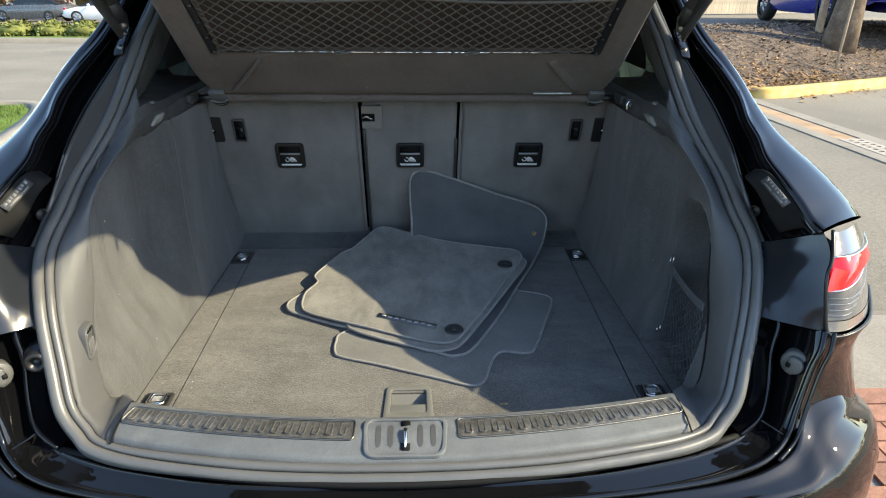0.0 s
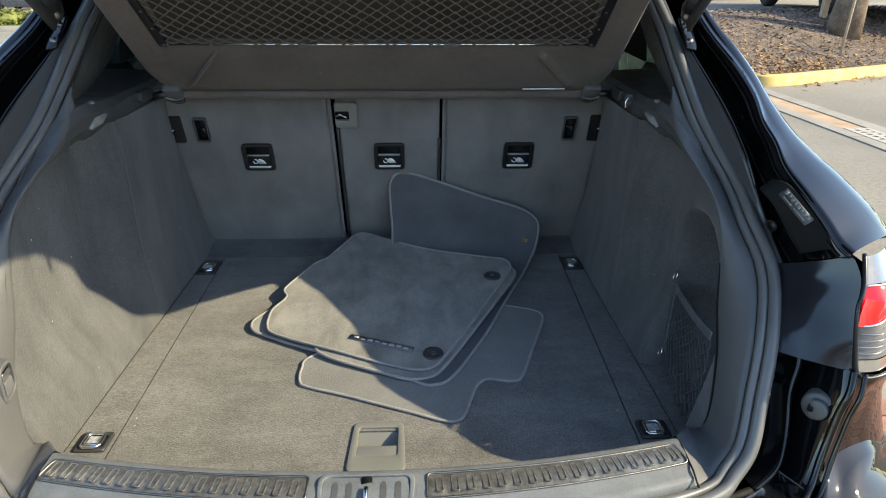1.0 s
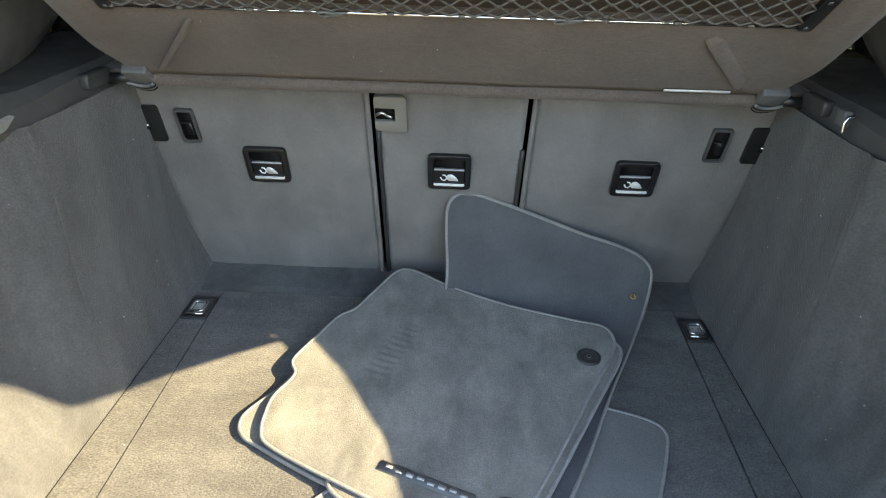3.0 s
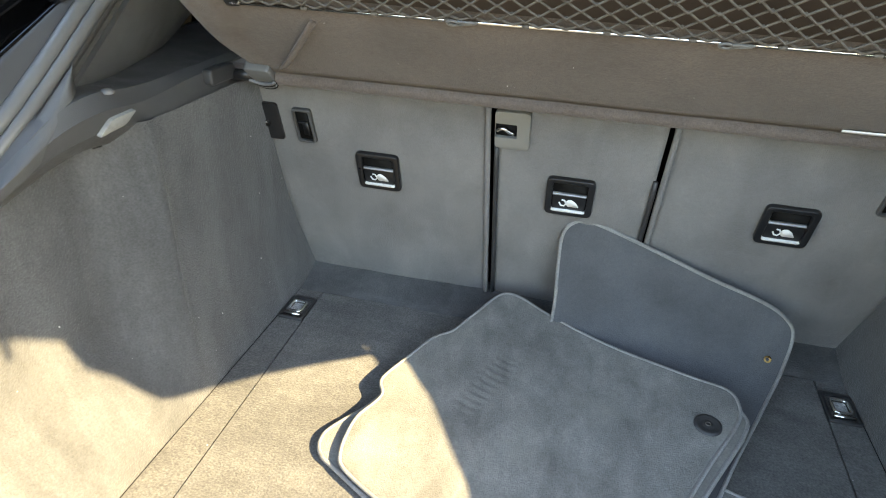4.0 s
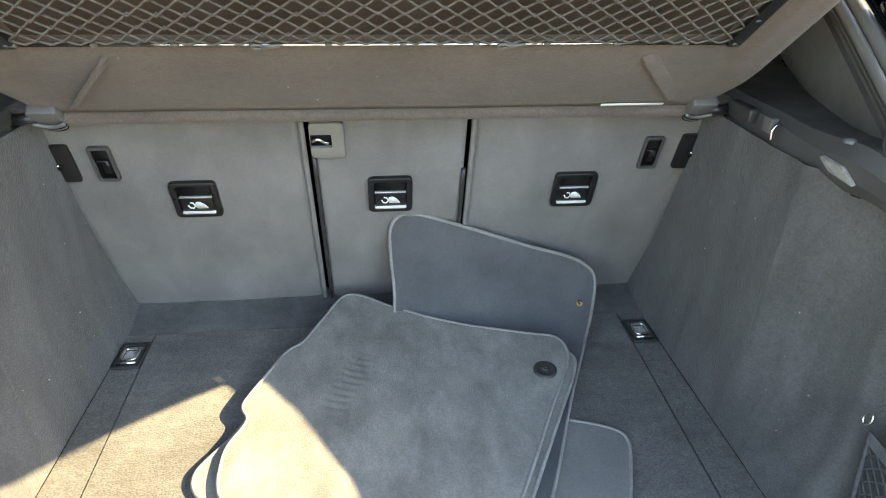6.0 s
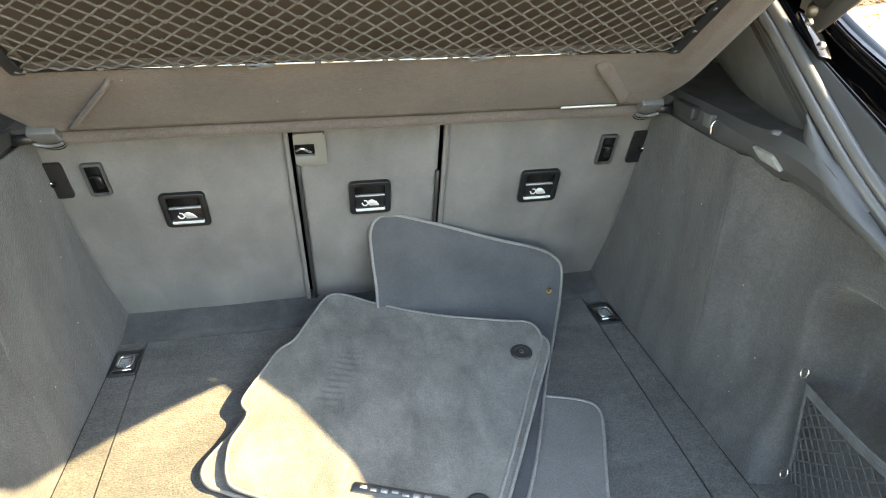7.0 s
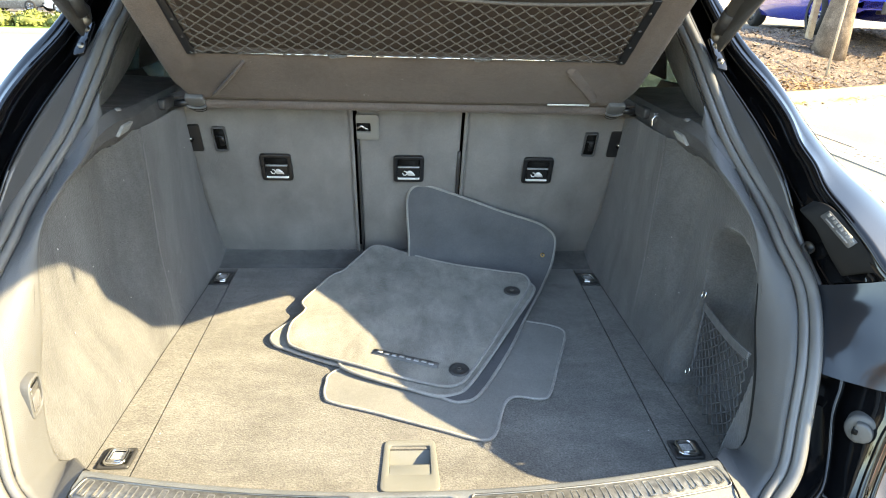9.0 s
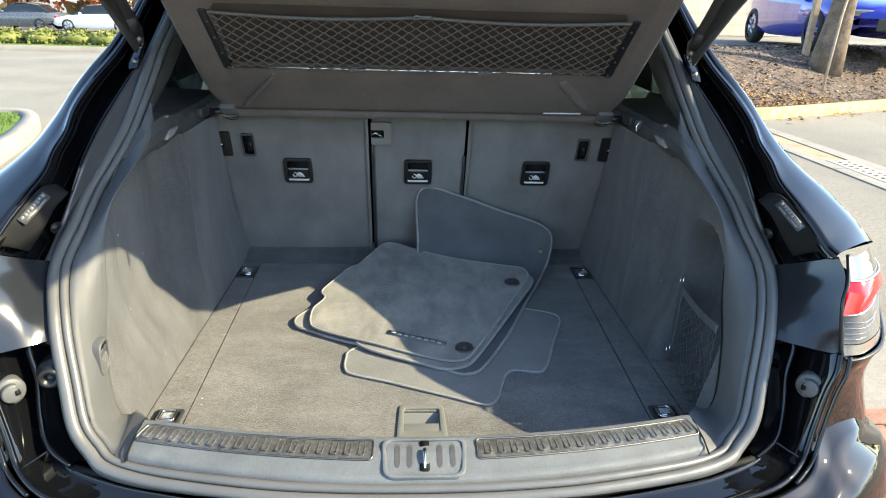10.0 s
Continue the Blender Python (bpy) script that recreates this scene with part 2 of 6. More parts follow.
def sheet(rows, bm=None, closed=False):
    """A skin through rows of points."""
    bm = bm or bmesh.new()
    grid = [[bm.verts.new(p) for p in row] for row in rows]
    for a, b in zip(grid[:-1], grid[1:]):
        n = len(a)
        for i in range(n if closed else n - 1):
            bm.faces.new((a[i], a[(i + 1) % n], b[(i + 1) % n], b[i]))
    return bm


def tube(points, radius, bm=None, sides=8, closed=False, flat=1.0):
    """A round or flattened cord along points."""
    bm = bm or bmesh.new()
    pts = [Vector(p) for p in points]
    n, rings = len(pts), []
    side = None
    for i, p in enumerate(pts):
        a = pts[(i - 1) % n] if closed or i else pts[i]
        b = pts[(i + 1) % n] if closed or i < n - 1 else pts[i]
        way = (b - a).normalized()
        if side is None:
            side = way.orthogonal().normalized()
        side = (side - way * side.dot(way)).normalized()
        up = way.cross(side)
        r = radius(i / (n - 1)) if callable(radius) else radius
        rings.append([bm.verts.new(p + side * (r * math.cos(2 * math.pi * k / sides)) + up * (r * flat * math.sin(2 * math.pi * k / sides)))
                      for k in range(sides)])
    for i in range(n if closed else n - 1):
        a, b = rings[i], rings[(i + 1) % n]
        for k in range(sides):
            bm.faces.new((a[k], a[(k + 1) % sides], b[(k + 1) % sides], b[k]))
    if not closed:
        bm.faces.new(rings[0][::-1])
        bm.faces.new(rings[-1])
    return bm


def rounded(points, radius, steps=5):
    """An outline with rounded corners."""
    out, n = [], len(points)
    for i in range(n):
        p, a, b = Vector(points[i]), Vector(points[i - 1]), Vector(points[(i + 1) % n])
        r = min(radius, (a - p).length * 0.45, (b - p).length * 0.45)
        s, e = p + (a - p).normalized() * r, p + (b - p).normalized() * r
        for k in range(steps + 1):
            t = k / steps
            out.append(tuple(s * (1 - t) ** 2 + p * 2 * t * (1 - t) + e * t * t))
    return out


def flow(points, steps=6, closed=False):
    """A smooth line through points."""
    pts, out, n = [Vector(p) for p in points], [], len(points)
    for i in range(n if closed else n - 1):
        if closed:
            a, b, c, d = pts[i - 1], pts[i], pts[(i + 1) % n], pts[(i + 2) % n]
        else:
            a, b, c, d = pts[max(i - 1, 0)], pts[i], pts[i + 1], pts[min(i + 2, n - 1)]
        for k in range(steps):
            t = k / steps
            out.append(0.5 * (2 * b + (c - a) * t + (2 * a - 5 * b + 4 * c - d) * t * t + (3 * b - a - 3 * c + d) * t ** 3))
    if not closed:
        out.append(pts[-1])
    return out


def slab(outline, place, low, high, bm=None):
    """A plate with an outline in a plane: place(u, v, depth) gives the world point."""
    bm = bm or bmesh.new()
    a = [bm.verts.new(place(u, v, low)) for u, v in outline]
    b = [bm.verts.new(place(u, v, high)) for u, v in outline]
    n = len(outline)
    bm.faces.new(a[::-1])
    bm.faces.new(b)
    for i in range(n):
        bm.faces.new((a[i], a[(i + 1) % n], b[(i + 1) % n], b[i]))
    return bm


def frame_ring(outer, inner, place, low, high, bm=None):
    """A frame between two outlines of equal count."""
    bm = bm or bmesh.new()
    n = len(outer)
    v = [[bm.verts.new(place(p[0], p[1], d)) for p in o] for o, d in ((outer, low), (outer, high), (inner, high), (inner, low))]
    for i in range(n):
        j = (i + 1) % n
        for a, b in ((0, 1), (1, 2), (2, 3), (3, 0)):
            bm.faces.new((v[a][i], v[a][j], v[b][j], v[b][i]))
    return bm


def box(low, high, bm=None):
    bm = bm or bmesh.new()
    (x0, y0, z0), (x1, y1, z1) = low, high
    v = [bm.verts.new((x, y, z)) for x in (x0, x1) for y in (y0, y1) for z in (z0, z1)]
    for f in ((0, 1, 3, 2), (4, 6, 7, 5), (0, 4, 5, 1), (2, 3, 7, 6), (0, 2, 6, 4), (1, 5, 7, 3)):
        bm.faces.new([v[i] for i in f])
    return bm


def rect(x0, y0, x1, y1):
    return [(x0, y0), (x1, y0), (x1, y1), (x0, y1)]


def inside(p, poly):
    hit, n = False, len(poly)
    for i in range(n):
        (xa, ya), (xb, yb) = poly[i], poly[i - 1]
        if (ya > p[1]) != (yb > p[1]) and p[0] < (xb - xa) * (p[1] - ya) / (yb - ya) + xa:
            hit = not hit
    return hit


def disc(centre, normal, radius, depth, bm=None, sides=24, inner=0.0):
    """A round plate, or a ring when inner is given, standing out along normal."""
    bm = bm or bmesh.new()
    turn = Vector(normal).to_track_quat("Z", "Y").to_matrix()
    c = Vector(centre)

    def at(u, v, d):
        return c + turn @ Vector((u, v, d))
    rim = [(radius * math.cos(2 * math.pi * k / sides), radius * math.sin(2 * math.pi * k / sides)) for k in range(sides)]
    if inner:
        return frame_ring(rim, [(u * inner / radius, v * inner / radius) for u, v in rim], at, 0, depth, bm)
    return slab(rim, at, 0, depth, bm)


def lathe(profile, centre, axis, bm=None, sides=24):
    """A turned body: profile of (radius, along)."""
    bm = bm or bmesh.new()
    turn = Vector(axis).to_track_quat("Z", "Y").to_matrix()
    c = Vector(centre)
    rows = [[c + turn @ Vector((r * math.cos(2 * math.pi * k / sides), r * math.sin(2 * math.pi * k / sides), h)) for k in range(sides)]
            for r, h in profile]
    return sheet(rows, bm, closed=True)


# ---- the car: cargo bay and rear body ----
FLOOR = 0.70
car = thing("car", (0, 1.4, 0), "black sport utility car with its tailgate open, parked on asphalt", "car")


def mirror(points, s):
    return [(s * p[0], p[1], p[2]) for p in points]


# line of the tailgate opening's seal, right half, from the roof pillar down to the sill's middle
SEAL = flow([(0.552, 1.83, 1.535), (0.562, 1.7, 1.446), (0.5716, 1.6, 1.3736), (0.5789, 1.541, 1.33), (0.5801, 1.466, 1.2769), (0.5818, 1.401, 1.2304), (0.5851, 1.338, 1.187), (0.5965, 1.278, 1.1447),
             (0.6079, 1.221, 1.1057), (0.6115, 1.16, 1.065), (0.6143, 1.08, 1.0124), (0.5855, 1, 0.9485), (0.5581, 0.947, 0.8673), (0.5383, 0.913, 0.8154),
             (0.5115, 0.893, 0.7871), (0.48, 0.873, 0.772), (0.394, 0.846, 0.767), (0.252, 0.819, 0.766), (0.12, 0.807, 0.766), (0, 0.804, 0.766)], 6)
loop = [Vector(p) for p in SEAL] + [Vector((-p[0], p[1], p[2])) for p in SEAL[-2::-1]]


def seal_frame(i):
    """The seal's line at a step, with the way inwards and the way out of the opening."""
    p, along = loop[i], (loop[min(i + 5, len(loop) - 1)] - loop[max(i - 5, 0)]).normalized()
    side = smooth01((abs(p.x) - 0.30) / 0.22)
    inward = Vector(((-0.72 if p.x > 0 else 0.72) * side, 0.70, 0.62 * (1 - side) + 0.10))
    inward = (inward - along * inward.dot(along)).normalized()
    return p, inward, inward.cross(along)


def seal_band(profile):
    """Sweeps a profile of (inwards, outwards) along the seal."""
    rows = []
    for i in range(len(loop)):
        p, inward, out = seal_frame(i)
        rows.append([p + inward * a + out * n for a, n in profile])
    return sheet(rows)


def beside_seal(q, reach, rise):
    """A place inside the seal's right half, next to a point near it."""
    i = min(range(len(SEAL)), key=lambda k: (loop[k] - q).length_squared)
    p, inward, out = seal_frame(i)
    return p + inward * reach + out * rise


seal = part("door_seal", seal_band([(-0.0125, -0.012), (-0.0125, -0.004), (-0.0105, 0.0006), (-0.006, 0.0034), (-0.001, 0.0036), (0.0030, 0.0016), (0.0048, -0.0014), (0.0056, -0.006)]), RUBBER, car, "dusty grey rubber seal round the opening")
part("seal_lip", seal_band([(0.0054, -0.006), (0.0064, -0.0016), (0.0086, 0.0006), (0.0120, 0.0014), (0.0158, 0.0002), (0.0182, -0.003), (0.0192, -0.010)]), RUBBER, seal)


# cargo floor: side strips, rear flap and the tray below
for s in (-1, 1):
    rows = []
    for k in range(28):
        y = 0.985 + (1.832 - 0.985) * k / 27
        inner = (0.4450 if s < 0 else 0.4458) + 0.024 * (y - 1.05) / 0.78
        rows.append([(s * (inner + (0.665 - inner) * j / 9), y, FLOOR - 0.001) for j in range(10)])
    part("floor_side_strip", sheet(rows), CARPET, car, solid=0.012, smooth=False)
rows = [[(x, 1.834, FLOOR - 0.0005), (x, 1.86, FLOOR + 0.004), (x, 1.90, FLOOR + 0.016), (x, 1.932, FLOOR + 0.03)] for x in np.linspace(-0.55, 0.55, 24)]
part("floor_flap", sheet(rows), WALL_CARPET, car, solid=0.01)
part("floor_tray", box((-0.62, 0.95, 0.60), (0.62, 1.98, 0.66)), HOLE, car, smooth=False)

# the lift-out floor panel
cargo_floor = thing("cargo_floor_panel", (0, 1.42, FLOOR), "charcoal carpeted cargo floor panel, sunlit on one side", "floor panel")


def panel_half(y):
    return 0.4421 + 0.024 * (y - 1.05) / 0.78


rows = []
for k in range(60):
    y = 0.985 + (1.830 - 0.985) * k / 59
    h = panel_half(y)
    rows.append([(-h + 2 * h * j / 70, y, FLOOR) for j in range(71)])
bm = sheet(rows)
gone = [f for f in bm.faces if abs(f.calc_center_median().x) < 0.036 and 1.035 < f.calc_center_median().y < 1.105]
bmesh.ops.delete(bm, geom=gone, context="FACES")
part("carpet", bm, CARPET, cargo_floor, solid=0.014, smooth=False)


def on_floor(u, v, d):
    return (u, v, FLOOR + d)


plate = rounded([(-0.048, 1.0), (0.048, 1.0), (0.043, 1.118), (-0.043, 1.118)], 0.012)
well = rounded([(-0.034, 1.035), (0.034, 1.035), (0.034, 1.104), (-0.034, 1.104)], 0.006)
grip = part("lift_handle", frame_ring(plate, well, on_floor, -0.004, 0.004), HANDLE_GREY, cargo_floor, "grey plastic recessed lift handle", bevel=0.0012)
rows = [[(x, 1.036, FLOOR + 0.002), (x, 1.04, FLOOR - 0.022), (x, 1.062, FLOOR - 0.026), (x, 1.09, FLOOR - 0.012), (x, 1.105, FLOOR + 0.001)]
        for x in np.linspace(-0.034, 0.034, 12)]
bm = sheet(rows)
for x in (-0.0342, 0.0342):
    v = [bm.verts.new(p) for p in ((x, 1.034, FLOOR + 0.002), (x, 1.034, FLOOR - 0.026), (x, 1.062, FLOOR - 0.027), (x, 1.106, FLOOR + 0.002))]
    bm.faces.new(v)
part("handle_well", bm, HANDLE_GREY, grip)
part("handle_grip", slab(rounded(rect(-0.034, 1.035, 0.034, 1.06), 0.004), on_floor, -0.003, 0.002), HANDLE_GREY, grip, bevel=0.001)


# lashing rings in the side strips
def lashing_ring(x, y, long, s):
    def at(u, v, d):
        return (x + s * u, y + v, FLOOR + d)
    base = part("lashing_ring", frame_ring(rounded(rect(-0.026, -long, 0.026, long), 0.006), rounded(rect(-0.019, -long + 0.008, 0.019, long - 0.008), 0.004), at, -0.002, 0.003),
                DARK_PLASTIC, car, "chrome lashing ring in a black plastic cup")
    part("cup", slab(rounded(rect(-0.02, -long + 0.006, 0.02, long - 0.006), 0.004), at, -0.006, -0.0012), HOLE, base)
    hoop = [at(u, v, 0.006) for u, v in rounded(rect(-0.014, -0.018, 0.014, 0.016), 0.008)]
    part("hoop", tube(hoop, 0.003, sides=8, closed=True), CHROME, base)
    bm = slab(rounded(rect(-0.0105, -0.012, 0.0105, 0.012), 0.003), at, -0.001, 0.0042)
    part("catch", bm, BRIGHT_METAL, base, bevel=0.001)
    part("hinge_pin", tube([at(-0.017, -long + 0.012, 0.005), at(0.017, -long + 0.012, 0.005)], 0.0032), CHROME, base)


for s in (-1, 1):
    lashing_ring(s * 0.491, 1.764, 0.038, s)
    lashing_ring(s * 0.478, 1.086, 0.023, s)


# carpeted side walls
def wall_x(y, z):
    g = float(np.interp(y, [1.05, 1.12, 1.2, 1.3, 1.385, 1.408, 1.422, 1.488, 1.496, 1.506, 1.54, 1.7, 1.92], [0.034, 0.044, 0.058, 0.068, 0.073, 0.072, 0.068, 0.012, 0.0085, 0.0125, 0.010, 0.014, 0.026]))
    return 0.518 + g * smooth01((z - 0.69) / 0.22)


def wall_back(z):
    return float(np.interp(z, [0.68, 0.78, 0.862, 0.999, 1.05, 1.12, 1.16], [1.010, 1.012, 1.048, 1.122, 1.168, 1.25, 1.36]))


POCKET = rounded([(1.056, 0.66), (1.285, 0.66), (1.330, 0.86), (1.352, 0.93), (1.356, 0.985), (1.322, 1.034), (1.265, 1.041), (1.220, 1.039), (1.176, 1.026), (1.130, 0.998), (1.098, 0.96), (1.076, 0.90), (1.062, 0.80)], 0.03, 5)


def pocket_depth(y, z):
    """Depth of the storage pocket in the right wall."""
    if not inside((y, z), POCKET):
        return 0.0
    near = 9.0
    for i in range(len(POCKET)):
        a, b = Vector(POCKET[i - 1]), Vector(POCKET[i])
        p, e = Vector((y, z)), b - a
        t = min(max((p - a).dot(e) / max(e.length_squared, 1e-9), 0), 1)
        near = min(near, (p - a - e * t).length)
    return 0.085 * smooth01(near / (0.010 + 0.028 * smooth01((y - 1.20) / 0.12)))


for s in (-1, 1):
    rows = []
    for k in range(84):
        z = 0.685 + (1.155 - 0.685) * k / 83
        row = []
        for j in range(200):
            y = wall_back(z) + (1.945 - wall_back(z)) * j / 199
            x = wall_x(y, z) + 0.0025 * noise.noise((y * 9, z * 7, s * 4)) + (pocket_depth(y, z) if s > 0 else 0)
            row.append((s * x, y, z))
        rows.append(row)
    part("side_wall_carpet", sheet(rows), WALL_CARPET, car, "charcoal carpeted wall with a netted storage pocket" if s > 0 else "charcoal carpeted wall, sunlit near the opening")

for s in (-1, 1):
    part("wall_joint", tube([(s * (wall_x(y, 0.70) - 0.001), y, FLOOR + 0.0004) for y in np.linspace(1.065, 1.74, 40)], 0.0006, sides=6), HOLE, car)

# plastic surround between seal and carpet, from the shelf ledge to the sill's corner
STATIONS = [((0.579, 1.420, 1.239), (0.562, 1.424, 1.224)), ((0.578, 1.372, 1.204), (0.548, 1.392, 1.186)), ((0.586, 1.30, 1.151), (0.545, 1.310, 1.150)), ((0.599, 1.246, 1.112), (0.548, 1.230, 1.122)),
            ((0.614, 1.167, 1.058), (0.556, 1.175, 1.072)), ((0.612, 1.08, 0.998), (0.560, 1.135, 1.000)), ((0.597, 1.0, 0.938), (0.556, 1.105, 0.93)),
            ((0.574, 0.947, 0.862), (0.540, 1.054, 0.862)), ((0.552, 0.913, 0.812), (0.531, 1.020, 0.795)), ((0.536, 0.900, 0.797), (0.525, 1.018, 0.766)),
            ((0.505, 0.884, 0.779), (0.510, 1.018, 0.760)), ((0.480, 0.873, 0.772), (0.490, 1.004, 0.776)), ((0.458, 0.866, 0.771), (0.4575, 0.968, 0.790))]
for s in (-1, 1):
    outer, inner = flow([a for a, b in STATIONS], 5), flow([b for a, b in STATIONS], 5)
    rows = []
    for a, b in zip(outer, inner):
        if b.z < 1.14 and b.x > 0.515:
            b = b.lerp(Vector((wall_x(b.y, b.z) - 0.003, b.y, b.z)), smooth01((1.14 - b.z) / 0.12))
        bulge = Vector((-0.012, -0.012, 0.004)) if a.z > 0.83 else Vector((-0.004, -0.004, 0.012))
        down = b + Vector((0.006, 0.008, -0.012)) if b.z > 0.80 else b + Vector((0, 0.012, 0.685 - b.z))
        near, lip = beside_seal(a, 0.0185, -0.012), beside_seal(a, 0.0215, -0.005)
        mid, bulge = (lip + b) / 2, bulge * 0.45
        a = lip
        row = [near, lip, a.lerp(b, 0.16) + bulge * 0.3, a.lerp(b, 0.33) + bulge * 0.8, mid + bulge, a.lerp(b, 0.75) + bulge * 0.8, a.lerp(b, 0.93) + bulge * 0.35, b, down]
        rows.append(mirror(row, s))
    part("corner_trim", sheet(rows), PLASTIC, car, "grey moulded plastic trim beside the opening")
    if s > 0:
        line = [Vector(r[6]).lerp(Vector(r[7]), 0.5) for r in rows[25:45]]
        part("pocket_gap", tube([p + Vector((-0.001, -0.001, 0)) for p in line], lambda t: 0.0007 + 0.0018 * math.sin(math.pi * t), sides=6), HOLE, car)

# roof pillar trim beside the quarter window
for s in (-1, 1):
    outer = flow([(0.552, 1.83, 1.535), (0.562, 1.70, 1.446), (0.572, 1.60, 1.372), (0.580, 1.466, 1.274), (0.578, 1.373, 1.204), (0.579, 1.345, 1.183)], 5)
    inner = flow([(0.60, 2.08, 1.54), (0.618, 1.98, 1.44), (0.633, 1.88, 1.33), (0.648, 1.79, 1.245), (0.66, 1.69, 1.188), (0.665, 1.58, 1.150)], 5)
    rows = []
    for a, b in zip(outer, inner):
        row = []
        for t, push in ((0, 0), (0.07, 0.003), (0.09, 0.011), (0.15, 0.013), (0.17, 0.006), (0.22, 0.006), (0.25, 0.016), (0.36, 0.018), (0.6, 0.016), (0.85, 0.009), (1, 0)):
            row.append(a.lerp(b, t) + Vector((-push, -push, 0)) + Vector((0, 0.004, 0)))
        rows.append(mirror([beside_seal(a, 0.0185, -0.012), beside_seal(a, 0.0215, -0.004)] + row[3:], s))
    bm = sheet(rows)
    bm.normal_update()
    for e in bm.edges:
        if len(e.link_faces) == 2 and e.calc_face_angle() > radians(22):
            e.smooth = False
    part("pillar_trim", bm, PLASTIC, car, "dark plastic roof pillar trim", solid=0.004, front=(-s, -1, 0))

# ledge that carries the luggage cover, with its lamp lens, clip and bag hook
LEDGE = [(1.90, [(0.560, 1.10), (0.548, 1.122), (0.546, 1.165), (0.549, 1.188), (0.562, 1.196), (0.72, 1.202)]),
         (1.70, [(0.556, 1.104), (0.541, 1.122), (0.540, 1.160), (0.543, 1.184), (0.558, 1.192), (0.72, 1.198)]),
         (1.60, [(0.552, 1.108), (0.537, 1.122), (0.536, 1.155), (0.541, 1.182), (0.556, 1.192), (0.72, 1.197)]),
         (1.545, [(0.548, 1.112), (0.534, 1.122), (0.532, 1.150), (0.540, 1.178), (0.552, 1.192), (0.72, 1.197)]),
         (1.49, [(0.575, 1.122), (0.556, 1.128), (0.538, 1.152), (0.536, 1.178), (0.546, 1.196), (0.70, 1.200)]),
         (1.42, [(0.578, 1.130), (0.562, 1.137), (0.541, 1.158), (0.533, 1.184), (0.546, 1.202), (0.61, 1.206)]),
         (1.36, [(0.574, 1.124), (0.562, 1.132), (0.549, 1.150), (0.544, 1.170), (0.554, 1.184), (0.576, 1.188)]),
         (1.30, [(0.580, 1.106), (0.572, 1.113), (0.562, 1.124), (0.557, 1.134), (0.566, 1.142), (0.580, 1.145)])]
for s in (-1, 1):
    lines = [flow([(x, y, z) for y, sec in LEDGE for x, z in (sec[i],)], 5) for i in range(6)]
    bm = sheet([mirror([ln[k] for ln in lines], s) for k in range(len(lines[0]))])
    bm.normal_update()
    for e in bm.edges:
        if len(e.link_faces) == 2 and e.calc_face_angle() > radians(16):
            e.smooth = False
    ledge = part("side_ledge", bm, LEDGE_PLASTIC, car,
                 "dark plastic ledge carrying the luggage cover")

    def on_ledge(u, v, d, s=s):
        """Along the ledge's sloping face."""
        c = Vector((0.536, 1.447, 1.166)) + Vector((0.004, 0.998, 0)) * u + Vector((-0.30, 0, 0.95)) * v + Vector((-0.95, 0, -0.30)) * (d + 0.002)
        return (s * c.x, c.y, c.z)
    part("lamp_lens", slab(rounded([(-0.033, -0.010), (0.013, -0.006), (0.030, 0.009), (-0.012, 0.008)], 0.004), on_ledge, -0.004, 0.0018), LENS_DIM, ledge, "pale clear lamp lens", bevel=0.001)
    part("clip", lathe([(0.0, 0.004), (0.005, 0.0035), (0.008, 0.001), (0.008, -0.002)], (s * 0.545, 1.452, 1.2), (0, 0, 1), sides=14), PALE_PLASTIC, ledge, "small pale plastic clip")
    part("ledge_gap", tube([mirror([p + Vector((0.006, 0, -0.002))], s)[0] for p in lines[1] if 1.43 < p.y < 1.56], 0.0022, sides=6), HOLE, ledge)
    part("cover_rest", slab(rounded(rect(1.635, 1.164, 1.70, 1.188), 0.008), lambda u, v, d, s=s: (s * (0.537 - d), u, v), -0.006, 0.010), DARK_PLASTIC, ledge, bevel=0.003)
    if s < 0:
        continue
    hook = part("bag_hook", slab(rounded(rect(1.586, 1.166, 1.606, 1.188), 0.003), lambda u, v, d: (0.536 - d, u, v), -0.006, 0.006), PALE_PLASTIC, ledge, "pale clip with a chrome bag hook", bevel=0.002)
    part("lever", tube(flow([(0.533, 1.570, 1.184), (0.526, 1.569, 1.183), (0.522, 1.568, 1.176), (0.523, 1.567, 1.164)], 4), 0.0026, sides=8, flat=1.5), CHROME, hook, "chrome lever")

# cargo lamp on the left trim
def on_post(u, v, d):
    c = Vector((-0.5450, 1.027, 0.8710)) + Vector((-0.06, 0.93, 0.15)).normalized() * u + Vector((-0.02, 0.12, 0.98)).normalized() * v + Vector((0.93, -0.1, 0)).normalized() * d
    return tuple(c)


lamp_out = rounded([(-0.020, -0.030), (0.020, -0.022), (0.020, 0.028), (-0.020, 0.032)], 0.017)
lamp_in = [(u * 0.74, v * 0.82) for u, v in lamp_out]
lamp = part("cargo_lamp", frame_ring(lamp_out, lamp_in, on_post, -0.02, 0.010), PLASTIC, car, "small cargo lamp with a clear lens in the trim", bevel=0.002)
part("lens", slab(rounded(rect(-0.011, -0.019, 0.011, 0.004), 0.004), on_post, -0.01, 0.0090), CLEAR_LENS, lamp, bevel=0.0015)
part("reflector", slab(rounded(rect(-0.011, 0.006, 0.011, 0.019), 0.004), on_post, -0.01, 0.0082), CHROME, lamp, bevel=0.0015)
part("cavity", slab(lamp_in, on_post, -0.02, 0.005), LEDGE_PLASTIC, lamp)


# sill trim with scuff plates and the lock
def sill_in(x):
    return 0.912 + 0.25 * x * x


